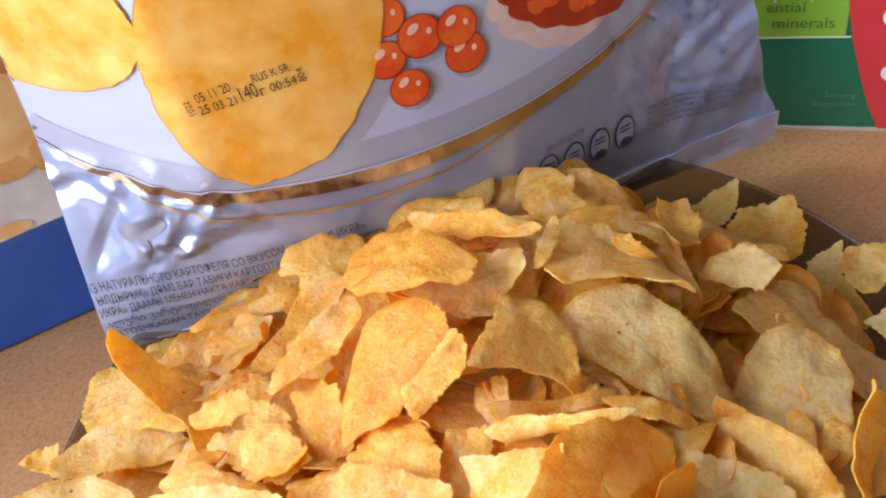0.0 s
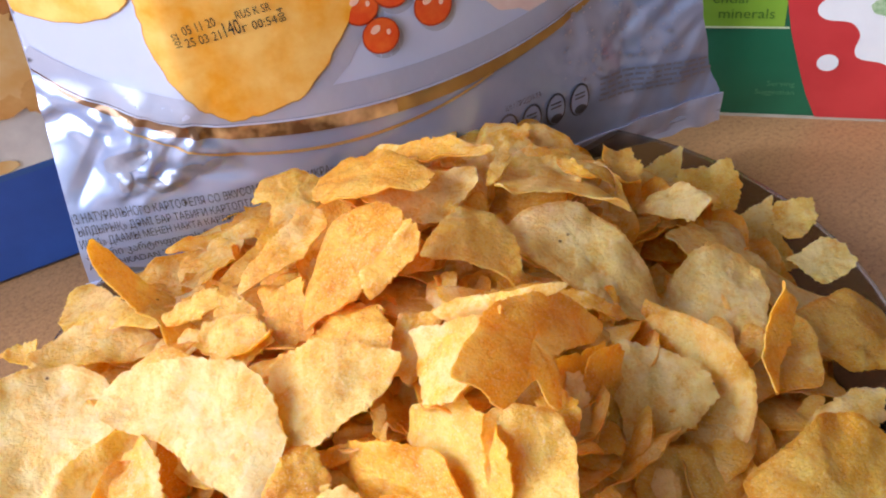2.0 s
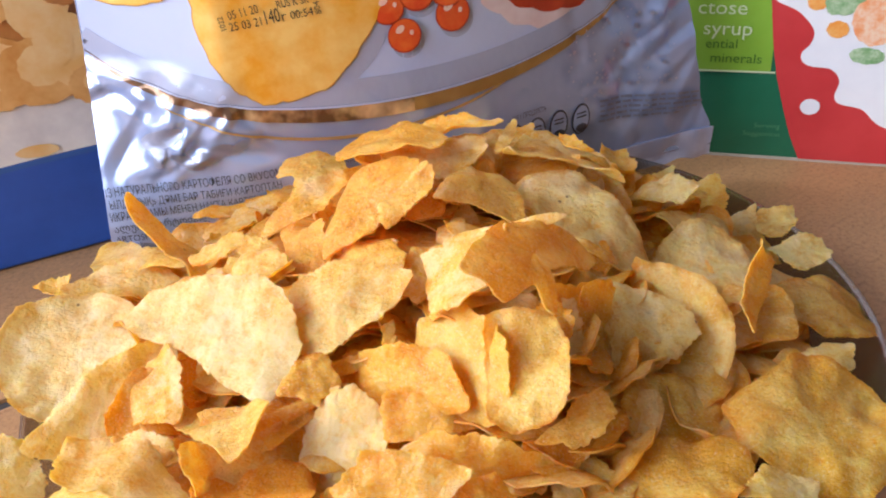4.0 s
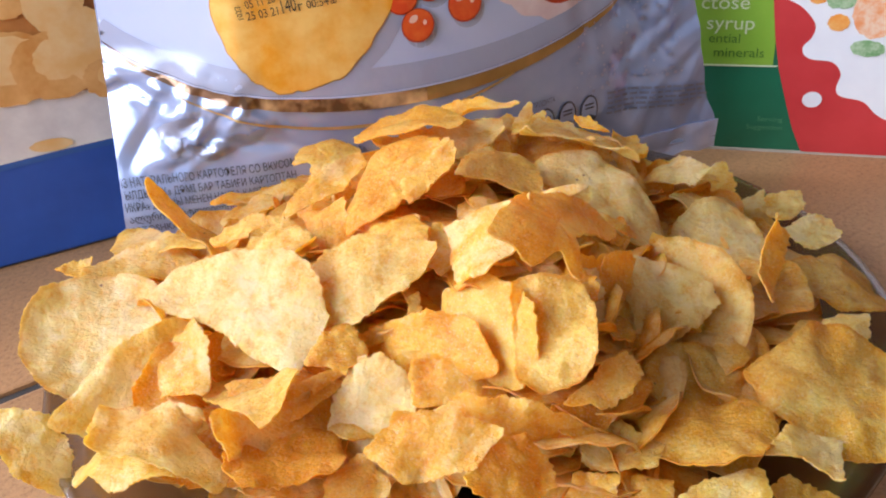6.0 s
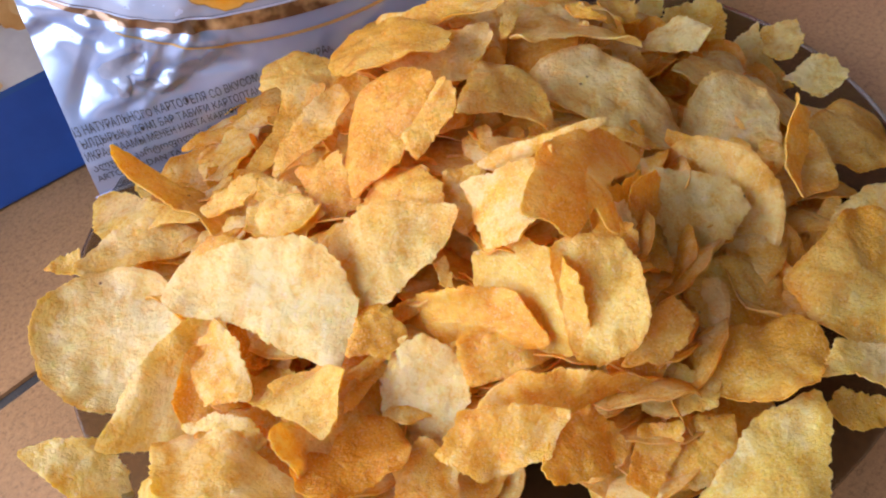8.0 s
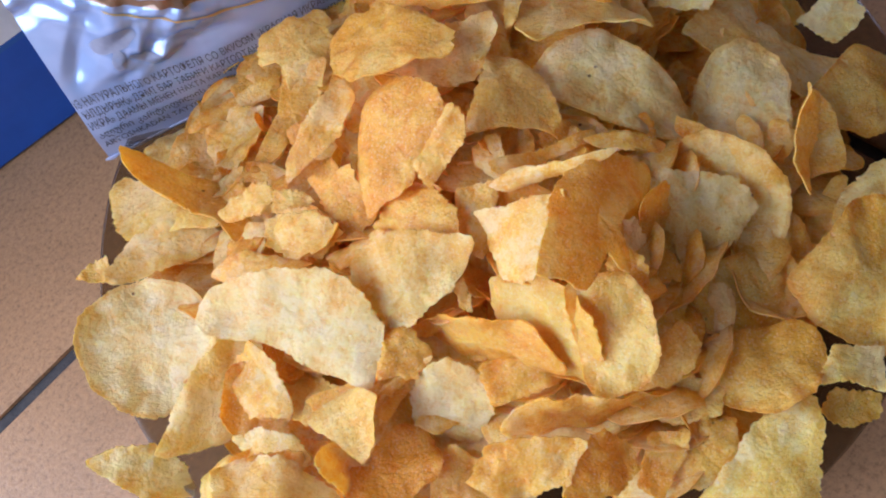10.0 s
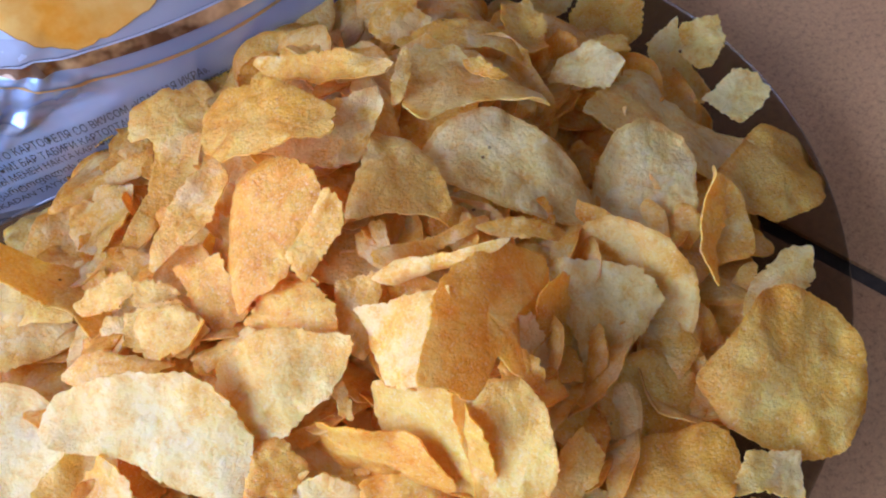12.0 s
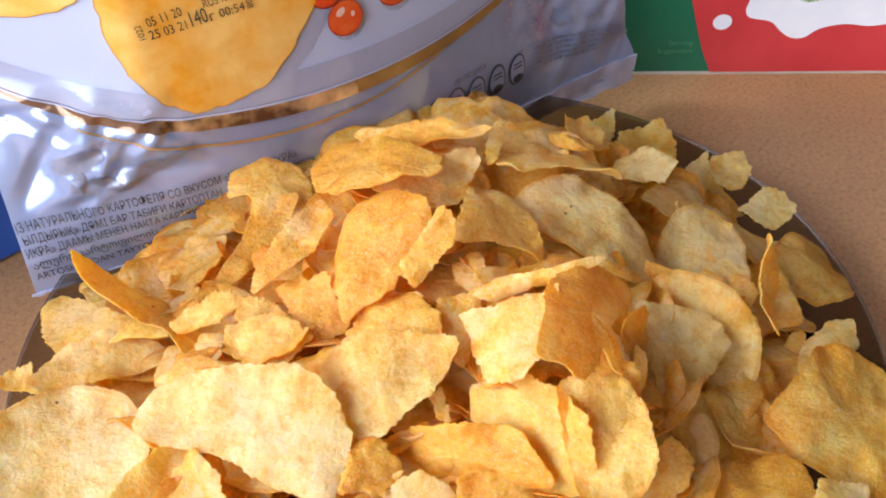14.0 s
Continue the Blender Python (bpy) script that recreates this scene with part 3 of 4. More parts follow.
# ---- cartons behind ----
def carton(name, label, origin, along, u0, u1, height, depth, side_mat):
    """A standing carton: an Empty at its foot whose x runs along the front and y goes back."""
    c = thing(name, label, "food box")
    c.matrix_world = pose(origin[0], origin[1], 0.0, 0, 0, math.degrees(math.atan2(along[1], along[0])))
    part("body", box_bm(u0 / 1000, 0.0, 0.0008, u1 / 1000, depth / 1000, height / 1000, 0.0012), side_mat, c)
    return c


def on_face(c, name, pts, faces, material, lift, label="", parent=None):
    ob = mesh_ob(name, [(x / 1000, -lift, z / 1000) for x, z in pts], faces, material, parent or c, smooth=False, label=label)
    return ob


def face_text(c, words, u, z, size, width, material, lift):
    pts, fs = text_flat(words, size, width)
    return on_face(c, "printed_text", [(u + x, z + y) for x, y in pts], fs, material, lift, "printed lettering")


def card(name, c1, c2, scale=30, rough=0.35):
    return mottled(name, c1, c2, scale, rough, 0.0, 0.5, 0.00015)


M_DGREEN = card("dark_green_card", (0.010, 0.125, 0.065), (0.014, 0.155, 0.08))
M_LIME = card("lime_green_card", (0.20, 0.40, 0.035), (0.25, 0.46, 0.05))
M_RED = card("red_card", (0.52, 0.035, 0.04), (0.60, 0.05, 0.055))
M_CREAM = card("white_splash_card", (0.74, 0.76, 0.82), (0.82, 0.84, 0.88))
M_PALE = card("pale_letter_print", (0.55, 0.66, 0.42), (0.62, 0.72, 0.50))
M_DIM = card("dim_letter_print", (0.07, 0.24, 0.12), (0.09, 0.28, 0.15))
M_OLIVE = card("olive_letter_print", (0.06, 0.16, 0.02), (0.08, 0.20, 0.03))
M_PEA = card("printed_pea_green", (0.16, 0.34, 0.14), (0.42, 0.55, 0.36), 350)
M_PEACH = card("printed_peach", (0.78, 0.30, 0.12), (0.80, 0.58, 0.42), 300)
M_ORANGE = card("printed_orange", (0.80, 0.30, 0.05), (0.82, 0.44, 0.14), 300)
M_CARD = card("grey_card_edge", (0.42, 0.38, 0.32), (0.52, 0.48, 0.42), 80, 0.7)

gbox = carton("cereal_box", "green and red cereal carton with white splash picture", (0.1016, 0.2953), (0.0733, -0.0203), -75, 160, 235, 62, M_DGREEN)
part("bottom_flap", box_bm(-0.074, -0.0006, 0.0, 0.159, 0.061, 0.0011), M_CARD, gbox, "worn grey card bottom edge")
on_face(gbox, "lime_panel", [(-74, 41.2), (21, 41.2), (21, 234), (-74, 234)], [(0, 1, 2, 3)], M_LIME, 0.0003, "lime green printed panel")
on_face(gbox, "pale_line", [(-74, 40.4), (23, 40.9), (23, 41.7), (-74, 41.4)], [(0, 1, 2, 3)], M_PALE, 0.0005, "pale printed line")
red_edge = [(37.8, 1.2), (32.6, 12.6), (28.9, 23.4), (23.9, 39.2), (20.5, 54.6), (17.8, 72), (17, 95), (20, 130), (30, 170), (50, 234)]
on_face(gbox, "red_panel", red_edge + [(159, 234), (159, 1.2)], [tuple(range(12))[::-1]], M_RED, 0.0007, "red printed panel")
splash = [(16.5, 79), (19.5, 73), (29, 68.4), (35.8, 61), (35.5, 55), (32.5, 51), (33, 47.3), (36.8, 45), (45, 44), (49.2, 39), (48.3, 32.4), (50.7, 28.6), (60, 26.5), (65.6, 21.4), (70.7, 18.5),
          (76, 18.8), (82, 23), (92, 25), (104, 24), (116, 27), (130, 35), (150, 40)]


def smooth_line(p, n=6):
    out = []
    for i in range(len(p) - 1):
        a, b, c, d = (Vector(p[max(0, min(len(p) - 1, i + k))]) for k in (-1, 0, 1, 2))
        for j in range(n):
            t = j / n
            q = 0.5 * ((2 * b) + (c - a) * t + (2 * a - 5 * b + 4 * c - d) * t * t + (3 * b - a - 3 * c + d) * t ** 3)
            out.append((q.x, q.y))
    return out + [p[-1]]


def fan_strip(line, top):
    n = len(line)
    pts = line + [(x, top) for x, _ in line]
    return pts, n


sp = smooth_line(splash)
outline = sp + [(150, 150), (16.5, 150)]
on_face(gbox, "white_splash", outline, [tuple(t) for t in tessellate_polygon([[Vector((x, z, 0)) for x, z in outline]])], M_CREAM, 0.0011, "white printed yogurt splash")
on_face(gbox, "white_drop", *disc2d(39.2, 26.6, 4.1, 3.7, 0, 0.02, 2, 32), M_CREAM, 0.0011, "white printed drop")
for k, (x, z, a, b, tw, m) in enumerate(((36, 73, 4.2, 3.6, 20, M_ORANGE), (45, 61.5, 4.4, 3.6, -10, M_ORANGE), (47, 74, 9, 6, 25, M_PEA), (60, 66, 10, 11, 0, M_PEACH), (58, 50.5, 7, 3.6, -5, M_PEA),
                                          (72, 74, 8, 9, 0, M_PEA), (74, 52, 6, 8, 0, M_PEACH), (75, 40, 6, 4, 10, M_PEA), (92, 62, 10, 9, 0, M_ORANGE), (95, 44, 8, 5, 15, M_PEA), (112, 60, 11, 10, 0, M_PEACH), (112, 42, 6, 4, 0, M_ORANGE))):
    on_face(gbox, "printed_cereal", *disc2d(x, z, a, b, tw, 0.10, 3, 40, k * 1.7), m, 0.0014 + 0.00005 * k, "printed cereal piece")
face_text(gbox, "ctose", -12, 66.6, 8.6, 20.5, M_PALE, 0.0006)
face_text(gbox, "syrup", -9, 57.6, 8.6, 20.5, M_PALE, 0.0006)
face_text(gbox, "gh", -6, 75.4, 8.6, 8.5, M_PALE, 0.0006)
face_text(gbox, "ential", -7.5, 51.6, 6.0, 13.5, M_OLIVE, 0.0006)
face_text(gbox, "minerals", -5, 45.2, 6.0, 21.8, M_OLIVE, 0.0006)
face_text(gbox, "Serving", 17.0, 15.2, 3.3, 11.2, M_DIM, 0.0006)
face_text(gbox, "Suggestion", 12.6, 11.2, 3.3, 15.8, M_DIM, 0.0006)

M_BLUE = card("blue_card", (0.022, 0.095, 0.44), (0.03, 0.12, 0.54))
M_BLUE2 = card("light_blue_card", (0.03, 0.12, 0.42), (0.04, 0.14, 0.46))
M_CREAM2 = mottled("printed_cream", (0.70, 0.68, 0.70), (0.86, 0.84, 0.84), 60, 0.35)
M_PUFF = mottled("printed_puff", (0.66, 0.28, 0.06), (0.86, 0.52, 0.20), 55, 0.35)
M_PUFF2 = mottled("printed_puff_pale", (0.84, 0.48, 0.16), (0.90, 0.66, 0.34), 60, 0.35)
M_PUFF3 = mottled("printed_puff_dark", (0.46, 0.16, 0.04), (0.62, 0.26, 0.07), 60, 0.35)
bbox = carton("snack_box", "blue carton with picture of golden puffs and cream", (-0.2057, 0.2151), (0.0387, 0.0209), -150, 62, 190, 45, M_BLUE)
on_face(bbox, "printed_cream", *strip2d(lambda t: (-149 + 210 * t, 30 + 14.5 * math.sin(math.pi * 0.5 * min(1.0, max(0.0, (t * 210 + 1) / 200)))), lambda t: (-149 + 210 * t, 72)), M_CREAM2, 0.0003, "white printed cream")
on_face(bbox, "light_band", *strip2d(lambda t: (-149 + 210 * t, 27.5 + 14.5 * math.sin(math.pi * 0.5 * min(1.0, max(0.0, (t * 210 + 1) / 200)))), lambda t: (-149 + 210 * t, 30 + 14.5 * math.sin(math.pi * 0.5 * min(1.0, max(0.0, (t * 210 + 1) / 200))))), M_BLUE2, 0.0003, "light blue printed edge")
on_face(bbox, "printed_backdrop", *strip2d(lambda t: (-149 + 210 * t, 70 - 4 * t), lambda t: (-149 + 210 * t, 189)), M_PUFF3, 0.0005, "warm brown printed backdrop")
for k, (x, z, a, b, tw, m) in enumerate(((-20, 86, 20, 18, 0, M_PUFF), (8, 104, 15, 15, 0, M_PUFF3), (22, 80, 17, 14, 10, M_PUFF), (28, 112, 16, 14, 0, M_PUFF), (44, 102, 11, 13, 0, M_PUFF2), (38, 78, 15, 13, -10, M_PUFF),
                                          (52, 84, 12, 14, 0, M_PUFF2), (46, 88, 7, 9, 0, M_PUFF2), (57, 70, 10, 8, 0, M_PUFF), (-50, 95, 22, 22, 0, M_PUFF2), (55, 115, 12, 14, 0, M_PUFF3))):
    on_face(bbox, "printed_puff", *disc2d(x, z, a, b, tw, 0.07, 4, 44, k * 2.3), m, 0.0008 + 0.0002 * k, "printed golden puff")
    on_face(bbox, "puff_highlight", *disc2d(x + 0.15 * a, z + 0.2 * b, a * 0.62, b * 0.6, tw + 20, 0.12, 3, 30, k * 1.3), M_PUFF2, 0.0009 + 0.0002 * k, "paler lit side of printed puff")
on_face(bbox, "printed_puff", *disc2d(29, 47.5, 8, 2.6, -4, 0.10, 3, 30, 2.2), M_PUFF2, 0.0008, "printed golden flake")

# ---- potato chips ----
RNG = random.Random(7)
PLACED = []


def chip_mesh(a, b, kx, ky, cuts, seed, bites=(), rings=9, seg=128, thick=0.60, rim=(), whole=False):
    """A fried slice: an oval of half axes a, b (millimetres) with straight breaks (angle, distance) and bites (angle, radius, half width), bent, blistered and ragged."""
    ph = Vector((seed * 3.17 % 50, seed * 7.31 % 50, seed * 1.73 % 50))
    rad, brk = [], []
    for k in range(seg):
        th = 2 * math.pi * k / seg
        c, s = math.cos(th), math.sin(th)
        r = a * b / math.sqrt((b * c) ** 2 + (a * s) ** 2)
        r *= 1 + 0.04 * noise.noise(Vector((c * 1.6, s * 1.6, 0)) + ph)
        broken = 0.12
        for ang, d in cuts:
            q = math.cos(th - radians(ang))
            if q > 0.05 and d / q < r:
                r, broken = d / q, 1.0
        for ang, d, hw in bites:
            off = abs((math.degrees(th) - ang + 180) % 360 - 180) / hw
            if off < 1 and d + (r - d) * off < r:
                r, broken = d + (r - d) * off, 1.0
        rad.append(r)
        brk.append(broken)
    if rim:
        # the outline runs straight from corner (angle, radius) to corner, a little rounded below
        rad, brk = [], [0.22 if whole else 0.8] * seg
        for k in range(seg):
            d = 360.0 * k / seg
            after = min(range(len(rim)), key=lambda i: (rim[i][0] - d) % 360 or 360)
            (a1, r1), (a2, r2) = rim[after - 1], rim[after]
            s1, s2 = radians((d - a1) % 360), radians((a2 - d) % 360)
            full = s1 + s2
            if full < 3.0:
                rad.append(r1 * r2 * math.sin(full) / max(1e-6, r1 * math.sin(s1) + r2 * math.sin(s2)))
            else:
                rad.append(r1 + (r2 - r1) * s1 / full)
        rad = [1.06 * r for r in rad]
        for _ in range(14 if whole else 3):
            rad = [(rad[k - 1] + 2 * rad[k] + rad[(k + 1) % seg]) / 4 for k in range(seg)]
    rad = [(rad[k - 1] + 2 * rad[k] + rad[(k + 1) % seg]) / 4 for k in range(seg)]
    for k in range(seg):
        th = 2 * math.pi * k / seg
        r, broken, x, y = rad[k], brk[k], rad[k] * math.cos(th), rad[k] * math.sin(th)
        rag = 0.55 * noise.noise(Vector((x / 2.6, y / 2.6, 3)) + ph) + 0.75 * noise.noise(Vector((x / 1.1, y / 1.1, 5)) + ph)
        wide = 0.8 * noise.noise(Vector((x / 6, y / 6, 7)) + ph)
        r += broken * (rag + wide) + 0.42 * noise.noise(Vector((x / 0.8, y / 0.9, 8)) + ph)
        rad[k] = max(r, 0.25 * min(a, b) if not rim else 1.0)
    size = max(a, b)
    rn = random.Random(seed)
    fold_dir, fold_at = rn.uniform(0, math.pi), rn.uniform(-0.25, 0.25) * b
    fold = rn.choice((-1, 1)) * rn.choice((0.0, 0.16, 0.26, 0.36))
    curl = rn.uniform(-0.06, 0.12)
    if rim:
        fold, curl = 0.4 * fold, 0.5 * curl
    blisters = [(rn.uniform(-0.6, 0.6) * a, rn.uniform(-0.6, 0.6) * b, rn.uniform(2.2, 4.2), rn.choice((1, 1, -1)) * rn.uniform(0.2, 0.4 + 0.012 * size)) for _ in range(int(a * b / 40) + 1)]

    def height(x, y):
        z = kx * x * x / 1000 + ky * y * y / 1000
        p = Vector((x / 8, y / 8, 0)) + ph
        z += 0.40 * noise.noise(p) + 0.26 * (0.3 - abs(noise.noise(p * 1.7))) + 0.20 * noise.noise(p * 2.6) + 0.14 * noise.noise(p * 5.1)
        e = math.hypot(x / a, y / b)
        d = x * math.cos(fold_dir) + y * math.sin(fold_dir) - fold_at
        z += fold * (math.sqrt(d * d + 0.03 * size * size) - 0.40 * size) + curl * size * (e ** 4 - 0.2)
        for bx, by, br, bh in blisters:
            z += bh * math.exp(-((x - bx) ** 2 + (y - by) ** 2) / (br * br))
        z += (0.05 + 0.13 * e * e) * size * noise.noise(Vector((x / size * 1.25, y / size * 1.25, 9)) + ph)
        z += (0.02 + 0.085 * min(e, 1.2) ** 2) * size * noise.noise(Vector((x / size * 3.1, y / size * 3.1, 4)) + ph)
        return z

    verts, uvs, faces = [], [], []
    for side in (0, 1):
        verts.append((0, 0, height(0, 0) - side * thick))
        uvs.append((0, side))
        for i in range(1, rings + 1):
            f = (i / rings) ** 0.8
            for k in range(seg):
                th = 2 * math.pi * k / seg
                rr = rad[k] * f
                x, y = rr * math.cos(th), rr * math.sin(th)
                pinch = 1.0 - 0.3 * max(0.0, (f - 0.88) / 0.12)
                z = height(x, y) + (0.5 - side) * thick * pinch - thick * 0.5
                verts.append((x, y, z))
                uvs.append((f * (1.0 - 0.15 * brk[k]), side))
    n1 = 1 + rings * seg
    for side in (0, 1):
        o = side * n1
        for k in range(seg):
            k2 = (k + 1) % seg
            t = (o, o + 1 + k, o + 1 + k2)
            faces.append(t if side == 0 else t[::-1])
            for i in range(rings - 1):
                p = o + 1 + i * seg
                q = (p + k, p + seg + k, p + seg + k2, p + k2)
                faces.append(q if side == 0 else q[::-1])
    # the cut edge has points of its own, so that it stays crisp
    e = 1 + (rings - 1) * seg
    top = len(verts)
    verts += verts[e:e + seg] + verts[n1 + e:n1 + e + seg]
    uvs += uvs[e:e + seg] + uvs[n1 + e:n1 + e + seg]
    for k in range(seg):
        k2 = (k + 1) % seg
        faces.append((top + k, top + seg + k, top + seg + k2, top + k2))
    return [(x / 1000, y / 1000, z / 1000) for x, y, z in verts], faces, uvs


LABELS = ["pale golden fried potato chip lying in the heap", "deep golden orange fried potato chip in the heap", "straw coloured thin fried potato chip in the heap", "pale floury round potato chip lying in the heap"]
BROKEN = ["broken pale golden potato chip with ragged edge in the heap", "broken deep golden potato chip with ragged edge in the heap", "broken straw coloured potato chip with ragged edge in the heap", "broken pale floury potato chip with ragged edge in the heap"]


def chip(place, turn, a, b, kx, ky, cuts=(), tone=0, bites=(), seg=128, rim=(), whole=False):
    seed = 11 + 13 * len(PLACED)
    v, f, u = chip_mesh(a, b, kx, ky, cuts, seed, bites, 9 if seg > 60 else 6, 200 if rim else seg, rim=rim, whole=whole)
    ob = mesh_ob("potato_chip", v, f, M_CHIP[tone], uvs=u)
    ob.matrix_world = pose(place[0] / 1000, place[1] / 1000, place[2] / 1000, *turn)
    tagged(ob, (BROKEN if len(cuts) > 3 or 0 < len(rim) < 8 else LABELS)[tone], "potato chip", "chips heaped on the plate")
    PLACED.append((place[0] / 1000, place[1] / 1000, place[2] / 1000, max(a, b) / 1000))
    return ob


chip((22.6, 132.5, 63.4), (12, 25, -30), 24.6, 12.6, -4.9, -4.0, (), 3, rim=((-154, 23.7), (-132, 13.3), (-53, 11.1), (-14, 23.2), (0, 24.6), (28, 15.7), (102, 12.9), (132, 15.3), (167, 18.4)), whole=True)
chip((55.8, 127.9, 47.4), (-11, 14, -119), 16.6, 12.7, -5.0, -4.0, (), 3, rim=((-171, 16.8), (-139, 14.8), (-97, 12.4), (-53, 15.2), (-12, 16.4), (25, 15.9), (60, 14.7), (133, 14.6), (161, 16.4)), whole=True)
chip((95.8, 131.8, 29.7), (18, 24, 27), 21.6, 13.8, -5.0, -4.0, (), 0, rim=((-178, 21.6), (-137, 16.0), (-83, 13.3), (-30, 17.8), (6, 21.6), (59, 16.1), (159, 20.2)), whole=True)
chip((64.6, 110.0, 51.6), (-45, 19, -110), 16.0, 4.1, 6.4, 0.0, (), 0, rim=((-161, 12.2), (-23, 8.7), (1, 16.0), (48, 5.5), (163, 11.9)))
chip((71.6, 73.5, 39.9), (15, -4, 55), 20.0, 19.6, -6.0, -11.2, (), 0, rim=((-163, 18.8), (-132, 19.6), (-96, 17.5), (-44, 18.7), (-21, 20.4), (15, 20.7), (36, 18.9), (75, 14.6), (115, 21.7), (152, 19.4)), whole=True)
chip((79.5, 97.0, 37.3), (13, -1, 28), 13.6, 5.7, -6.4, -3.2, (), 0, rim=((-121, 6.6), (-37, 7.8), (4, 12.3), (31, 9.2), (144, 7.6), (177, 13.6)))
chip((67.7, 95.5, 32.2), (10, -19, 48), 12.5, 3.9, -6.4, -3.2, (), 0, rim=((-159, 9.3), (-60, 4.1), (-5, 12.5), (8, 11.5), (107, 4.1), (170, 11.2)))
chip((34.6, 95.6, 51.1), (24, -15, 50), 15.4, 13.9, -5.0, -4.0, (), 3, rim=((-171, 15.6), (-155, 12.7), (-91, 9.8), (-53, 13.6), (-16, 11.7), (67, 15.2), (132, 9.4)))
chip((44.1, 101.9, 46.8), (35, 30, -63), 18.3, 12.3, -5.0, -4.0, (), 3, rim=((-173, 18.5), (-133, 13.5), (-64, 13.7), (-23, 15.7), (5, 17.7), (36, 14.3), (67, 12.9), (117, 12.9), (162, 16.2)), whole=True)
chip((38.3, 76.0, 40.8), (21, 14, 13), 12.6, 10.6, -9.5, -9.6, (), 0, rim=((-164, 13.0), (-120, 11.3), (-66, 10.7), (-16, 13.1), (12, 12.6), (60, 11.0), (111, 11.3), (156, 11.9)), whole=True)
chip((36.4, 58.2, 40.8), (-3, -5, 0), 15.6, 11.9, -5.0, -4.0, (), 0, rim=((-173, 15.3), (-140, 11.6), (-93, 11.9), (-46, 12.6), (-8, 14.7), (14, 15.6), (36, 14.6), (84, 9.1), (137, 13.7), (165, 16.2)), whole=True)
chip((3.6, 67.1, 62.5), (-11, -28, 88), 13.8, 9.2, -5.0, -4.0, (), 0, rim=((-155, 12.9), (-123, 10.8), (-64, 10.2), (-26, 13.3), (7, 13.2), (30, 14.8), (89, 8.5), (145, 13.7), (169, 14.1)), whole=True)
chip((-10.5, 74.2, 59.9), (53, 6, -54), 17.3, 10.5, -5.0, -4.0, (), 2, rim=((-176, 17.3), (-157, 15.3), (-126, 11.8), (-84, 9.3), (-41, 14.0), (-23, 16.3), (5, 15.2), (50, 13.6), (86, 10.5), (140, 13.3)))
chip((-10.7, 91.7, 72.1), (19, -35, -5), 15.2, 10.5, -5.0, -4.0, (), 1, rim=((-144, 11.0), (-100, 10.6), (-33, 10.5), (1, 10.8), (16, 15.8), (38, 9.7), (113, 9.2), (132, 13.3), (172, 10.7)))
chip((6.9, 89.3, 77.5), (30, 15, 51), 24.1, 14.6, -5.0, -4.0, (), 0, rim=((-156, 17.2), (-132, 8.5), (-107, 15.3), (-98, 12.7), (-85, 4.9), (-40, 9.0), (-24, 17.7), (-14, 24.8), (17, 17.1), (65, 11.6), (105, 10.7), (168, 21.0)))
chip((10.9, 79.3, 66.3), (-5, -15, 107), 6.2, 4.5, 6.4, 6.4, ((35, 5.0),(139, 3.7),(-118, 3.9),(-66, 4.2),(-41, 4.8),), 0)
chip((-41.2, 94.0, 62.6), (31, -19, 6), 20.6, 10.9, -5.0, -4.0, (), 3, rim=((-171, 16.1), (-145, 15.8), (-116, 12.1), (-74, 9.4), (-38, 12.6), (-17, 15.8), (-1, 20.6), (27, 13.2), (75, 11.3), (125, 13.1), (162, 15.2)))
chip((-70.3, 93.3, 56.9), (39, 7, -26), 28.0, 14.8, -4.3, -4.0, (), 3, rim=((-180, 26.2), (-165, 29.0), (-153, 21.2), (-126, 10.6), (-73, 11.4), (-44, 17.8), (-31, 24.6), (-16, 22.6), (7, 21.6), (37, 19.4), (67, 16.1), (115, 13.0), (155, 17.5)))
chip((-28.2, 87.9, 57.1), (4, 21, -86), 4.6, 1.9, 3.2, 3.2, (), 0, rim=((-143, 3.2), (-27, 3.3), (16, 4.8), (160, 4.6)))
chip((-35.4, 127.1, 74.1), (-6, -28, 47), 20.8, 12.6, -5.8, -9.6, (), 1, rim=((-173, 20.9), (-164, 15.3), (-140, 13.8), (-121, 10.4), (-89, 11.8), (-58, 14.8), (-25, 16.1), (3, 15.4), (35, 15.4), (73, 12.9), (114, 12.1), (145, 14.4), (167, 15.0)))
chip((-23.5, 117.1, 79.1), (21, -32, 36), 9.9, 4.3, 6.4, 0.0, (), 0, rim=((-165, 9.9), (-137, 4.5), (-50, 5.7), (-12, 8.5), (18, 10.5), (101, 3.2), (153, 8.0), (175, 9.5)))
chip((-3.4, 130.6, 74.1), (26, -2, 81), 15.5, 12.7, -7.7, -3.2, (), 0, rim=((-154, 9.2), (-130, 16.5), (-59, 9.5), (-5, 12.8), (14, 16.0), (85, 8.6), (133, 16.5), (153, 10.6)))
chip((-16.8, 147.9, 74.5), (18, -5, 12), 16.6, 9.6, 6.4, 3.2, (), 1, rim=((-179, 12.3), (-150, 9.0), (-111, 9.3), (-74, 10.0), (-1, 13.8), (17, 15.5), (106, 7.5), (164, 17.3)))
chip((-33.7, 156.0, 77.6), (0, -20, -38), 21.3, 13.1, -5.6, -3.2, (), 0, rim=((-136, 14.4), (-96, 13.1), (-43, 11.9), (0, 21.3), (21, 19.7), (109, 11.2), (155, 18.0), (178, 19.5)))
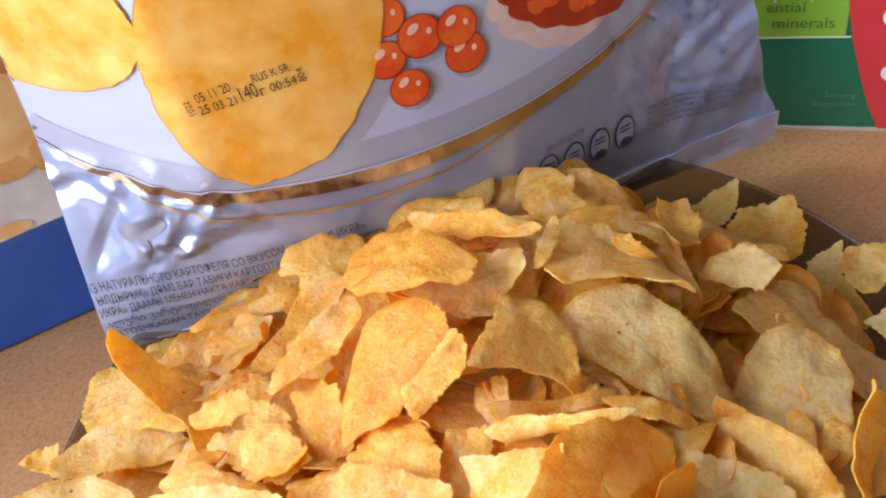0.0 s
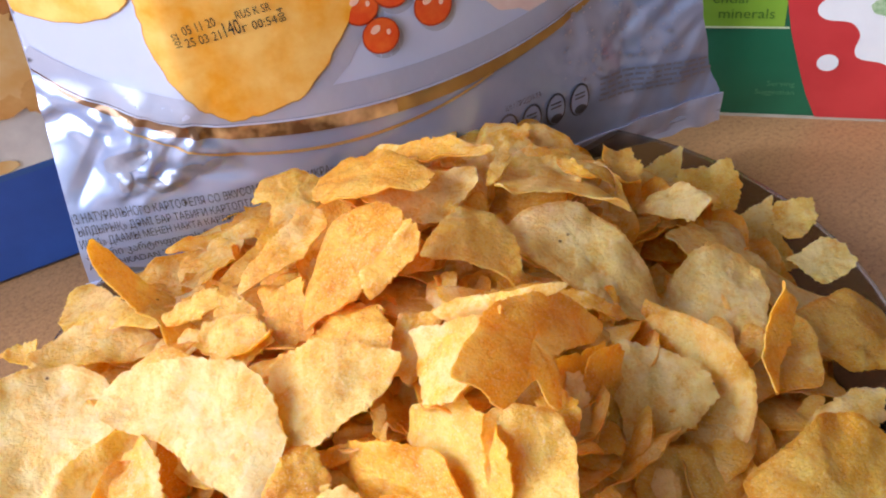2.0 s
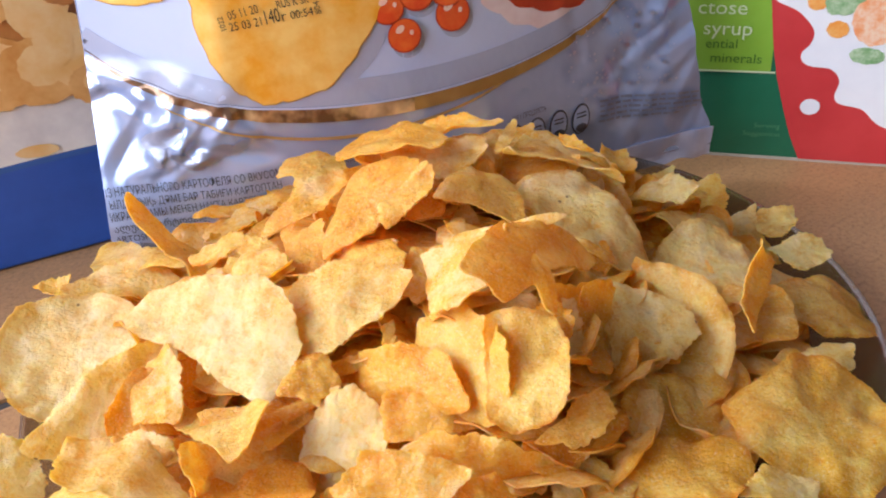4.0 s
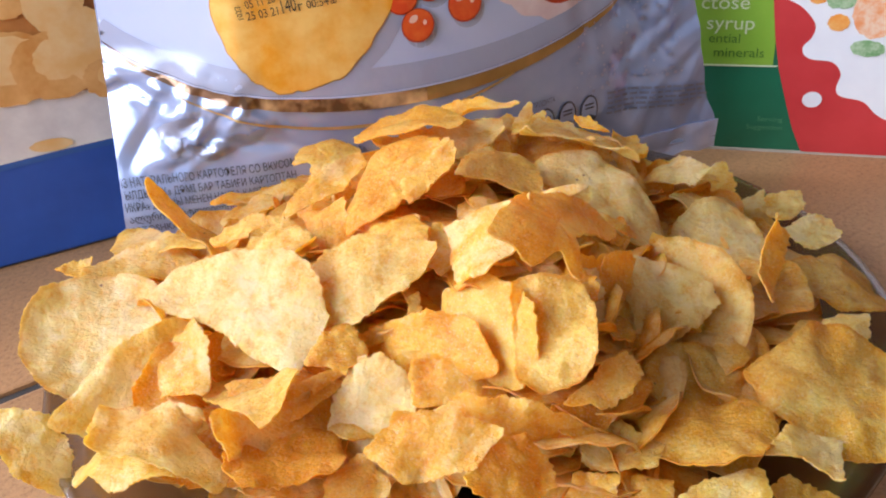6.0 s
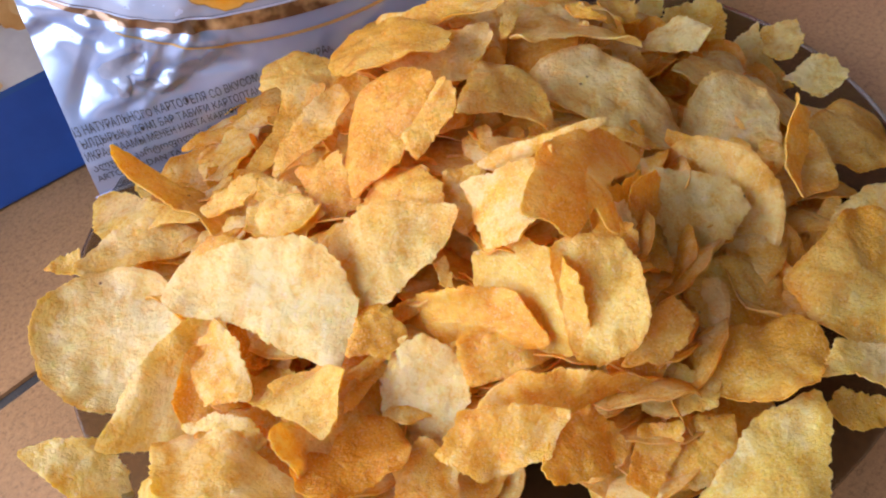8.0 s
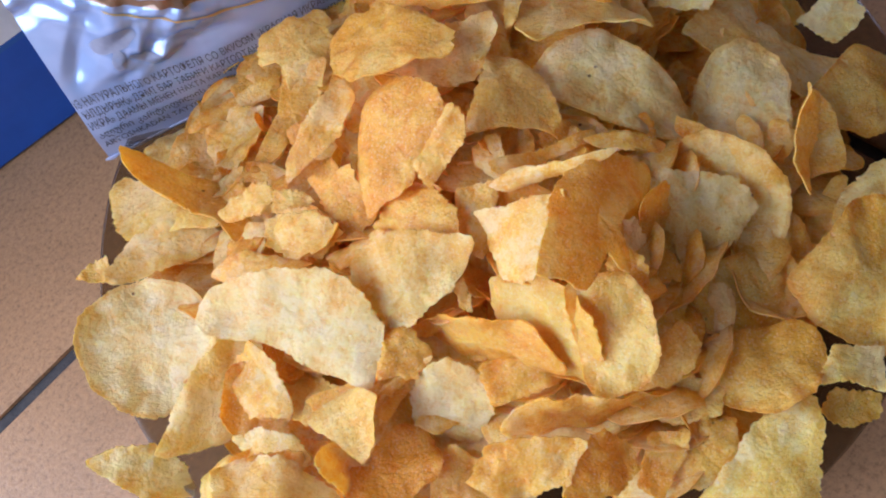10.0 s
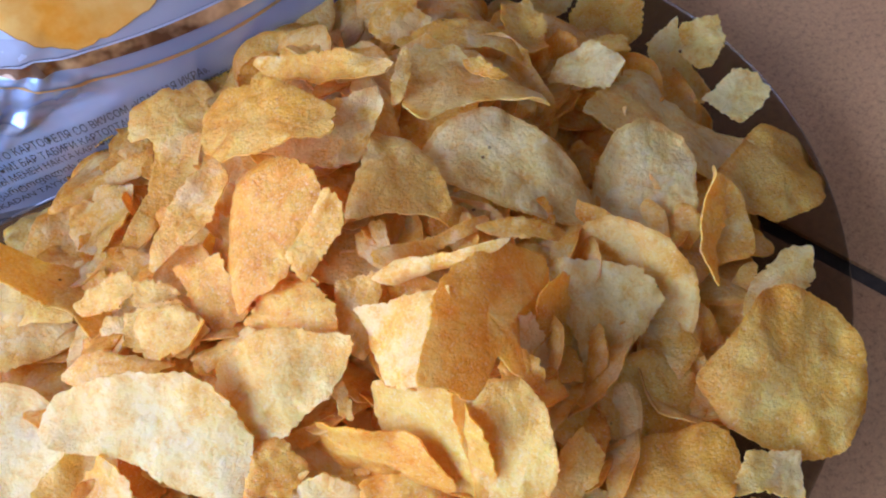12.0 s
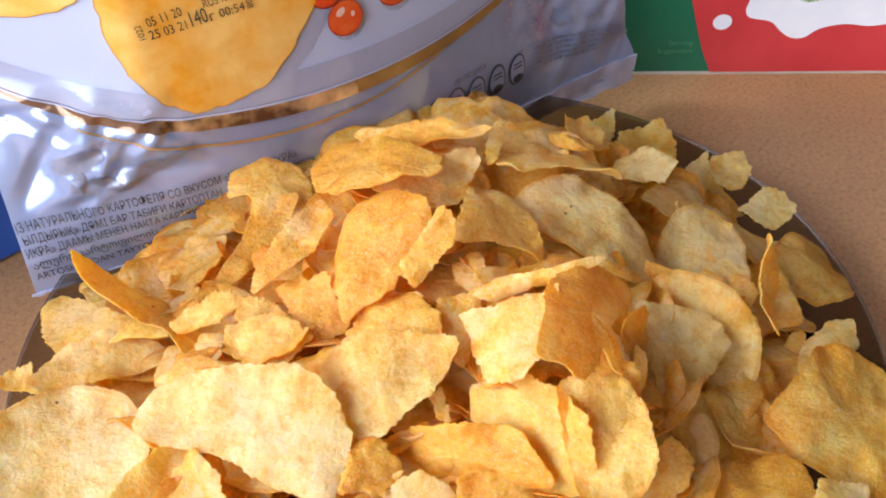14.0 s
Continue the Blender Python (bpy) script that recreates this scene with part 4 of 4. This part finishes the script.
chip((-61.1, 181.7, 56.3), (11, 8, -33), 14.1, 11.7, -8.5, -6.4, (), 0, rim=((-139, 12.8), (-125, 6.6), (-81, 11.9), (-32, 13.1), (13, 13.0), (68, 10.9), (128, 11.7), (178, 14.1)))
chip((-66.8, 164.1, 50.6), (-12, 10, -129), 22.8, 8.2, 5.3, 0.0, (), 0, rim=((-139, 12.5), (-57, 4.6), (-7, 19.3), (0, 22.8), (15, 13.3), (121, 7.4), (171, 18.3)))
chip((-55.6, 143.1, 65.4), (15, -18, 38), 18.7, 5.8, -6.4, 0.0, (), 1, rim=((-179, 18.7), (-168, 10.4), (-78, 5.9), (-14, 12.5), (12, 14.2), (72, 5.4), (166, 11.9)))
chip((2.8, 157.8, 75.7), (9, -15, 66), 7.8, 2.6, 4.8, 0.0, (), 0, rim=((-162, 5.8), (-26, 4.7), (2, 7.8), (77, 2.7), (175, 7.4)))
chip((15.7, 155.2, 71.0), (-17, 12, -8), 21.2, 16.5, -5.7, 3.2, (), 0, rim=((-149, 15.6), (-123, 19.7), (-102, 11.1), (-32, 10.9), (-21, 22.1), (-4, 21.2), (29, 9.1), (88, 14.7), (118, 18.6)))
chip((23.7, 154.5, 73.9), (-14, -11, 149), 6.2, 2.4, 3.2, 0.0, ((55, 3.6),(91, 1.9),(118, 3.0),(-105, 1.4),(-58, 3.2),), 0)
chip((-16.6, 168.1, 77.0), (16, -17, -39), 26.5, 4.5, -4.5, 0.0, (), 1, rim=((-172, 16.6), (-83, 4.5), (-23, 10.6), (-2, 18.9), (9, 21.0), (37, 7.5), (155, 4.8), (172, 19.0), (178, 26.5)))
chip((22.3, 181.9, 59.9), (-10, 3, -17), 18.0, 9.2, -6.7, -4.8, (), 1, rim=((-173, 18.2), (-140, 10.9), (-47, 7.8), (-23, 16.9), (21, 13.4), (110, 9.8)))
chip((8.7, 196.7, 57.4), (-19, 7, -152), 11.8, 7.6, 8.0, 3.2, ((7, 10.1),(54, 7.9),(158, 7.1),(-101, 6.3),), 1, ((174, 4.0, 41),))
chip((52.5, 166.5, 51.3), (14, -15, -26), 10.6, 7.4, -9.6, -6.4, (), 3, rim=((-165, 11.0), (-97, 5.9), (-48, 8.2), (1, 10.4), (33, 7.5), (92, 7.4), (159, 8.5)))
chip((69.7, 149.0, 40.7), (-25, 14, -42), 23.1, 16.0, -5.2, 3.2, (), 0, rim=((-150, 23.8), (-101, 13.2), (-57, 16.8), (-25, 21.0), (16, 24.1), (30, 25.6), (62, 9.3), (121, 18.7), (141, 23.2)))
chip((86.3, 190.6, 24.9), (17, -6, 24), 7.1, 5.9, 6.4, 3.2, (), 0, rim=((-178, 7.1), (-73, 6.2), (26, 8.0), (144, 6.0)))
chip((85.4, 176.0, 23.5), (7, 15, -65), 11.4, 6.5, 6.4, 3.2, (), 0, rim=((-170, 11.6), (-103, 6.5), (-18, 10.4), (17, 10.9), (130, 8.4)))
chip((95.4, 184.7, 27.2), (-10, -3, 68), 10.6, 6.6, 4.8, 4.8, (), 3, rim=((-163, 10.0), (-91, 6.6), (-26, 10.1), (42, 9.7), (128, 6.9), (174, 10.7)))
chip((95.6, 158.7, 31.4), (16, -7, 17), 9.1, 7.2, -8.0, 4.8, (), 3, rim=((-172, 7.4), (-126, 8.5), (-72, 7.0), (-23, 9.2), (15, 8.2), (62, 8.1), (154, 10.2)))
chip((61.4, 226.9, 21.0), (-15, 12, -144), 12.9, 7.3, 4.8, 3.2, ((52, 7.9),(99, 6.2),(133, 7.5),(-107, 5.2),(-92, 5.1),(-28, 10.2),), 0)
chip((75.1, 209.9, 24.2), (-18, 5, -169), 14.0, 13.0, -6.4, 4.8, ((40, 11.6),(142, 10.2),(177, 10.2),(-93, 8.8),(-56, 11.2),), 0)
chip((39.6, 184.0, 53.0), (23, 10, 79), 14.8, 7.4, 3.2, 3.2, ((38, 10.1),(102, 4.5),(-144, 10.7),(-96, 6.7),(-63, 8.1),), 0)
chip((57.1, 181.2, 43.8), (10, -15, 167), 14.4, 6.8, 3.2, 0.0, ((89, 3.6),(-175, 11.5),(-101, 6.4),(-48, 6.0),), 0, ((23, 2.1, 70),))
chip((50.8, 154.9, 37.2), (-34, 7, 82), 16.6, 11.1, -4.8, 3.2, (), 1, rim=((-157, 12.3), (-94, 11.1), (-21, 13.2), (23, 16.8), (103, 8.4), (161, 17.5)))
chip((-84.7, 176.4, 46.5), (20, -3, 15), 19.4, 4.0, 6.2, 0.0, (), 1, rim=((-175, 19.5), (-158, 5.9), (-48, 3.5), (-17, 13.3), (8, 15.1), (42, 4.2), (158, 9.3)))
chip((-87.5, 164.9, 45.5), (12, -10, -62), 13.4, 12.1, 4.8, 0.0, (), 1, rim=((-157, 14.5), (-77, 10.1), (-26, 13.2), (25, 11.8), (91, 12.1), (163, 11.2)))
chip((-113.6, 182.2, 25.4), (-13, -8, -45), 15.1, 11.9, -6.4, -4.8, (), 2, rim=((-147, 14.0), (-82, 11.8), (-19, 15.5), (32, 14.1), (101, 12.1), (165, 15.6)), whole=True)
chip((-98.4, 143.6, 51.3), (-34, 12, -43), 24.3, 12.0, 4.8, 0.0, (), 2, rim=((-171, 24.1), (-154, 19.1), (-110, 7.8), (-21, 11.4), (-20, 25.8), (0, 19.5), (63, 13.4), (124, 9.2), (177, 18.3)))
chip((-115.6, 146.0, 48.2), (4, -17, -38), 32.0, 10.3, -3.8, -6.4, (), 2, rim=((-150, 12.7), (-96, 10.3), (-9, 15.2), (5, 32.1), (9, 21.3), (125, 8.1), (156, 20.6), (179, 19.0)))
chip((-80.7, 131.4, 57.0), (15, -22, -7), 11.4, 4.5, -4.8, 3.2, (), 0, rim=((-164, 9.0), (-51, 5.8), (-10, 9.5), (28, 8.5), (130, 4.9), (176, 11.4)))
chip((-66.0, 116.2, 59.8), (13, -13, -27), 12.1, 6.8, 4.8, 3.2, (), 0, rim=((-154, 9.7), (-94, 6.9), (-22, 10.5), (11, 12.0), (61, 7.3), (145, 9.0), (175, 12.1)))
chip((-64.8, 114.9, 60.5), (-23, 10, 159), 11.4, 6.7, -9.6, -8.0, ((25, 9.1),(84, 5.6),(132, 7.6),(-131, 7.4),(-86, 5.9),), 0)
chip((-67.5, 125.9, 60.1), (20, 1, -8), 6.5, 3.5, -6.4, 0.0, (), 0, rim=((-160, 5.6), (-83, 3.5), (-4, 6.5), (46, 3.8), (138, 5.0)))
chip((-53.7, 122.4, 62.2), (-21, -11, 115), 13.5, 8.1, 3.2, 3.2, ((85, 5.6),(98, 5.7),(-179, 11.6),(-104, 7.0),(-32, 6.8),), 1)
chip((-110.9, 130.4, 47.8), (19, 6, 11), 17.1, 7.1, -7.0, -3.2, (), 0, rim=((-180, 16.9), (-163, 16.6), (-128, 7.4), (-55, 6.9), (-21, 15.2), (-7, 17.2), (19, 13.2), (66, 7.8), (137, 9.8)))
chip((-130.3, 128.4, 48.5), (17, 5, 0), 5.9, 3.9, 4.8, 3.2, (), 0, rim=((-171, 6.0), (-49, 5.2), (45, 5.1), (135, 3.5)))
chip((-117.7, 105.0, 41.2), (25, 8, -17), 20.1, 19.0, 6.0, 4.8, (), 3, rim=((-175, 20.2), (-138, 18.7), (-101, 18.8), (-74, 19.8), (-43, 17.0), (-5, 19.0), (22, 20.6), (58, 19.5), (94, 17.7), (127, 17.9), (158, 19.3)), whole=True)
chip((-100.3, 83.4, 40.7), (52, -22, 35), 22.2, 10.1, -5.0, -4.0, (), 2, rim=((-167, 16.4), (-139, 14.0), (-92, 10.1), (-27, 15.3), (2, 20.8), (24, 17.5), (81, 9.6), (151, 13.9), (166, 23.0)))
chip((-89.0, 80.6, 39.3), (3, -41, 105), 12.7, 10.2, -8.0, 3.2, ((54, 9.5),(148, 9.8),(-157, 10.4),(-81, 6.7),), 0, ((-68, 4.2, 55),))
chip((-71.4, 75.9, 43.5), (-1, -16, -51), 29.5, 9.4, -4.1, -4.0, (), 0, rim=((-179, 29.5), (-163, 18.2), (-104, 7.1), (-21, 12.6), (-14, 22.7), (-1, 22.0), (31, 18.5), (55, 7.5), (161, 11.3), (173, 23.5)))
chip((-39.7, 65.4, 39.6), (21, -53, 41), 18.6, 10.7, -5.0, -4.0, (), 3, rim=((-170, 15.0), (-133, 12.2), (-66, 11.0), (-38, 13.3), (-9, 14.4), (14, 15.7), (36, 14.0), (83, 10.8), (135, 9.7), (169, 18.9)))
chip((-9.7, 55.0, 44.7), (80, -2, -3), 18.0, 8.4, -5.0, -4.0, (), 1, rim=((-155, 16.1), (-129, 9.8), (-48, 6.0), (-29, 16.7), (-1, 18.0), (39, 11.3), (127, 10.5), (176, 17.2)))
chip((-23.1, 45.2, 51.0), (36, -3, 5), 15.2, 7.4, 6.4, 0.0, (), 1, rim=((-136, 9.4), (-40, 9.3), (4, 15.2), (41, 7.9), (126, 9.2), (178, 13.7)))
chip((-59.3, 61.6, 39.2), (31, 25, 28), 16.7, 11.2, 7.2, 4.8, (), 1, rim=((-179, 14.9), (-151, 13.9), (-94, 10.0), (-36, 14.4), (4, 13.1), (42, 16.7), (72, 9.7), (135, 8.5), (151, 14.3), (163, 17.4)))
chip((-94.8, 59.3, 38.3), (2, -15, -23), 23.0, 7.9, -5.0, -4.0, (), 2, rim=((-165, 18.2), (-75, 8.1), (-4, 23.1), (14, 19.0), (52, 7.4), (141, 12.2), (171, 20.5)))
chip((-125.6, 72.5, 30.5), (26, 40, -23), 15.8, 8.3, -5.0, -4.0, (), 2, rim=((-170, 16.1), (-147, 9.0), (-67, 7.6), (-14, 15.4), (28, 10.3), (102, 8.5), (163, 11.1)))
chip((-83.5, 60.9, 44.0), (-33, -9, 170), 8.9, 5.8, 6.4, 0.0, ((45, 5.8),(120, 3.4),(-128, 6.2),(-92, 4.2),), 0)
chip((-41.7, 85.5, 48.9), (-50, 16, -174), 14.3, 2.3, -6.4, 0.0, ((85, 2.2),(168, 10.7),(-93, 2.0),(-76, 3.0),), 1)
chip((-47.1, 78.9, 52.0), (-24, 4, -171), 8.4, 6.8, -4.8, 0.0, ((67, 5.6),(125, 6.3),(-160, 6.8),(-32, 5.0),), 1)
chip((-25.7, 76.0, 52.3), (65, -19, -31), 26.9, 9.2, -4.5, 0.0, (), 1, rim=((-178, 26.9), (-165, 11.6), (-132, 12.1), (-45, 10.5), (-14, 21.1), (22, 15.6), (71, 9.7), (151, 12.9)))
chip((-17.8, 66.8, 49.9), (39, 1, -1), 15.1, 5.7, -6.4, 3.2, (), 1, rim=((-148, 10.7), (-49, 5.5), (-4, 15.1), (12, 11.8), (86, 4.9), (154, 11.0), (178, 10.7)))
chip((-48.4, 74.4, 46.8), (-35, 15, -160), 11.4, 2.2, 4.8, 0.0, ((35, 5.0),(96, 1.5),(99, 1.8),(-106, 3.2),(-88, 1.9),), 0)
chip((15.4, 61.0, 53.2), (-20, 8, -146), 11.6, 4.7, -5.0, -4.0, (), 0, rim=((-154, 9.0), (-111, 5.0), (-38, 3.9), (-10, 11.8), (40, 6.1), (107, 4.9), (156, 7.5)))
chip((-6.6, 41.7, 47.1), (28, 14, 28), 10.4, 6.9, -8.0, 3.2, (), 1, rim=((-163, 10.8), (-81, 6.8), (-35, 9.2), (-3, 9.5), (49, 8.9), (99, 6.9), (173, 10.5)))
chip((8.0, 43.1, 35.2), (14, -12, 48), 9.2, 5.4, 6.4, 3.2, (), 1, rim=((-157, 9.2), (-44, 6.0), (-12, 9.4), (50, 7.1), (163, 8.3)))
chip((17.8, 42.4, 34.2), (13, -12, 32), 12.4, 6.1, -8.0, 4.8, (), 1, rim=((-126, 7.3), (-42, 7.8), (1, 11.4), (55, 7.4), (114, 6.1), (176, 12.4)))
chip((17.2, 55.4, 39.2), (-20, -4, 170), 10.3, 6.6, -4.8, 4.8, ((19, 8.8),(103, 6.0),(163, 8.7),(-114, 5.9),(-63, 6.1),), 0)
chip((32.1, 36.5, 33.8), (12, -12, 26), 18.3, 11.9, -4.8, -3.2, (), 2, rim=((-168, 15.5), (-78, 12.1), (-6, 14.1), (16, 19.0), (65, 9.9), (136, 9.7), (165, 18.5)))
chip((-85.5, 66.2, 42.5), (7, -10, -33), 13.5, 5.0, -5.0, -4.0, (), 2, rim=((-178, 13.5), (-123, 6.0), (-22, 9.8), (5, 12.0), (44, 7.0), (145, 7.5)))
chip((-84.6, 52.8, 47.4), (6, -15, 161), 18.7, 10.2, 6.4, 3.2, ((25, 14.1),(99, 6.0),(-114, 10.2),(-93, 9.1),), 0)
chip((-59.9, 55.2, 40.4), (-10, 17, -4), 16.1, 12.9, 4.8, 3.2, ((100, 10.1),(-168, 10.5),(-126, 11.9),(-63, 10.2),), 1, ((104, 6.4, 45),))
chip((-41.9, 50.2, 33.1), (8, 12, -81), 9.6, 8.5, 4.8, 3.2, ((-103, 7.4),(-21, 5.4),(68, 7.6),(115, 7.1),(-170, 7.7),), 1)
chip((-85.5, 83.1, 45.9), (-29, -22, 104), 13.2, 8.6, 4.8, 3.2, ((17, 10.1),(64, 8.2),(161, 8.6),(-98, 6.5),(-68, 8.1),), 1)
chip((55.4, 46.1, 31.0), (15, 21, -3), 9.4, 4.7, 4.8, 4.8, (), 2, rim=((-175, 9.4), (-121, 5.0), (-26, 7.6), (17, 8.6), (128, 5.9)))
chip((57.4, 53.3, 38.4), (11, 16, 5), 10.8, 7.0, -4.8, 3.2, (), 0, rim=((-170, 11.0), (-144, 4.4), (-56, 8.4), (18, 8.6), (115, 6.5)))
chip((20.8, 114.3, 63.8), (11, 20, -11), 11.8, 2.9, -4.8, 0.0, (), 1, rim=((-153, 5.3), (-13, 8.6), (5, 10.0), (94, 2.9), (179, 11.8)))
chip((-1.5, 105.3, 74.0), (50, -19, -11), 17.2, 2.6, -4.8, 0.0, (), 1, rim=((-167, 10.8), (-24, 4.7), (-2, 17.1), (5, 17.2), (14, 5.7), (163, 8.9), (177, 15.3)))
chip((-1.0, 114.5, 68.1), (30, 10, 12), 15.0, 2.9, -4.8, 3.2, (), 1, rim=((-175, 12.2), (-144, 4.5), (-16, 6.2), (-2, 15.0), (9, 13.9), (49, 1.2), (167, 13.2)))
chip((-34.7, 108.1, 66.3), (20, -17, -25), 12.6, 7.1, -8.0, -6.4, (), 1, rim=((-168, 12.9), (-106, 6.5), (-21, 11.9), (7, 10.7), (63, 8.0), (150, 9.3)))
chip((22.1, 91.9, 51.3), (-39, 40, -100), 16.4, 9.5, 4.8, 4.8, ((89, 6.3),(100, 6.0),(-159, 13.2),(-103, 8.5),(-60, 9.6),(2, 12.8),), 1)
chip((12.9, 89.6, 57.2), (15, -42, 100), 9.7, 6.3, 4.8, 4.8, ((5, 5.6),(87, 5.6),(134, 6.8),(-139, 7.3),(-87, 5.2),), 1)
chip((-40.7, 117.8, 60.2), (-35, 24, 157), 18.7, 9.9, 4.8, 4.8, ((111, 6.1),(113, 6.2),(-104, 5.5),(-102, 5.4),(-20, 13.2),), 1)
chip((-53.5, 106.6, 59.8), (5, -19, 6), 12.2, 3.1, 4.8, 4.8, ((39, 8.3),(89, 2.3),(-178, 7.1),(-81, 2.8),), 1)
chip((-73.4, 108.5, 56.1), (-1, 13, 158), 26.8, 4.5, 4.8, 0.0, ((94, 3.3),(-120, 10.9),(-91, 4.0),(-66, 8.2),), 1, ((174, 5.5, 70),))
chip((-31.9, 76.5, 42.5), (-31, 11, 157), 17.9, 8.3, 4.8, 3.2, ((54, 6.9),(60, 6.5),(110, 8.3),(150, 11.1),(-84, 7.4),), 1)
chip((10.0, 58.2, 44.1), (-30, -17, 173), 9.4, 5.3, 4.8, 3.2, ((41, 6.5),(85, 4.8),(154, 4.8),(-98, 4.5),(-55, 6.0),), 1)
chip((-60.6, 74.3, 42.8), (-25, 4, -177), 16.4, 8.8, 4.8, 3.2, ((14, 12.9),(81, 7.8),(124, 9.2),(-160, 14.0),(-87, 4.8),), 1)
chip((17.4, 91.6, 52.5), (31, -26, 89), 19.1, 11.7, 4.8, 3.2, ((22, 12.2),(125, 10.6),(153, 12.6),(-104, 9.5),(-74, 10.7),), 1)
chip((-19.4, 105.3, 64.8), (2, -17, 76), 12.5, 6.6, 4.8, 3.2, ((5, 6.6),(95, 5.2),(152, 10.3),(-108, 5.0),(-98, 4.4),), 1)
chip((-80.2, 61.9, 35.7), (-25, -4, 167), 19.8, 9.1, 4.8, 3.2, ((29, 14.7),(91, 6.8),(-119, 10.3),(-96, 8.2),(-67, 10.2),), 1)


# chips lower down in the heap, seen in the gaps
def heap_height(x, y):
    sw = sz = 0.0
    for px, py, pz, pr in PLACED[:SHOWN]:
        w = 1.0 / ((px - x) ** 2 + (py - y) ** 2 + 0.00012) ** 2
        sw += w
        sz += w * pz
    return sz / sw


SHOWN = len(PLACED)
deep_v, deep_f, deep_u = [], [], []
for deep, drop, count in ((False, 0.0120, 80), (False, 0.0065, 70), (False, 0.0030, 95), (True, 0.0085, 90), (True, 0.0125, 120), (True, 0.017, 120), (True, 0.028, 60)):
    done = 0
    while done < count:
        x, y = PC.x + RNG.uniform(-0.115, 0.115), PC.y + RNG.uniform(-0.115, 0.085)
        r = math.hypot(x - PC.x, y - PC.y)
        if r > (0.085 if drop < 0.005 else 0.094 if drop < 0.01 else 0.100) or (drop < 0.01 and y > PC.y + 0.045):
            continue
        z = min(heap_height(x + dx, y + dy) for dx in (-0.005, 0, 0.005) for dy in (-0.005, 0, 0.005)) - drop
        base = 0.007 + 0.010 * max(0, (r - 0.075) / 0.05)
        if z < base + 0.002:
            if drop > 0.02 or r > 0.095:
                done += 1
                continue
            z = base + RNG.uniform(0.002, 0.005)
        g = 0.008
        sx = (heap_height(x + g, y) - heap_height(x - g, y)) / (2 * g)
        sy = (heap_height(x, y + g) - heap_height(x, y - g)) / (2 * g)
        sx, sy = max(-0.6, min(0.6, sx)), max(-0.6, min(0.6, sy))
        small = drop < 0.005
        a = RNG.uniform(13, 19) if deep else RNG.uniform(4.5, 9) if small else RNG.uniform(8, 15)
        cuts = tuple((RNG.randrange(-180, 180), round(a * RNG.uniform(0.4, 0.75), 1)) for _ in range(RNG.choice((2, 3, 4) if small else (0, 1, 2, 2))))
        tip = 26 if small else 13
        turn = (math.degrees(math.atan(sy)) * 0.8 + RNG.uniform(-tip, tip), -math.degrees(math.atan(sx)) * 0.8 + RNG.uniform(-tip, tip), RNG.uniform(0, 360))
        b, kx, ky = a * (RNG.uniform(0.45, 0.8) if small else RNG.uniform(0.75, 1.0)), RNG.uniform(-5, 5), RNG.uniform(-3, 3)
        if deep:
            v, f, u = chip_mesh(a, b, kx, ky, cuts, 1000 + len(deep_v), (), 5, 40)
            m = pose(x, y, z, *turn)
            o = len(deep_v)
            deep_v += [m @ Vector(p) for p in v]
            deep_f += [tuple(o + i for i in q) for q in f]
            deep_u += u
        else:
            chip((x * 1000, y * 1000, z * 1000), turn, a, b, kx, ky, cuts, RNG.choice((1, 1, 0)), (), 56)
        done += 1
tagged(mesh_ob("buried_chips", deep_v, deep_f, M_CHIP[1], uvs=deep_u), "golden potato chips buried deep inside the heap", "potato chips", kind="stuff")
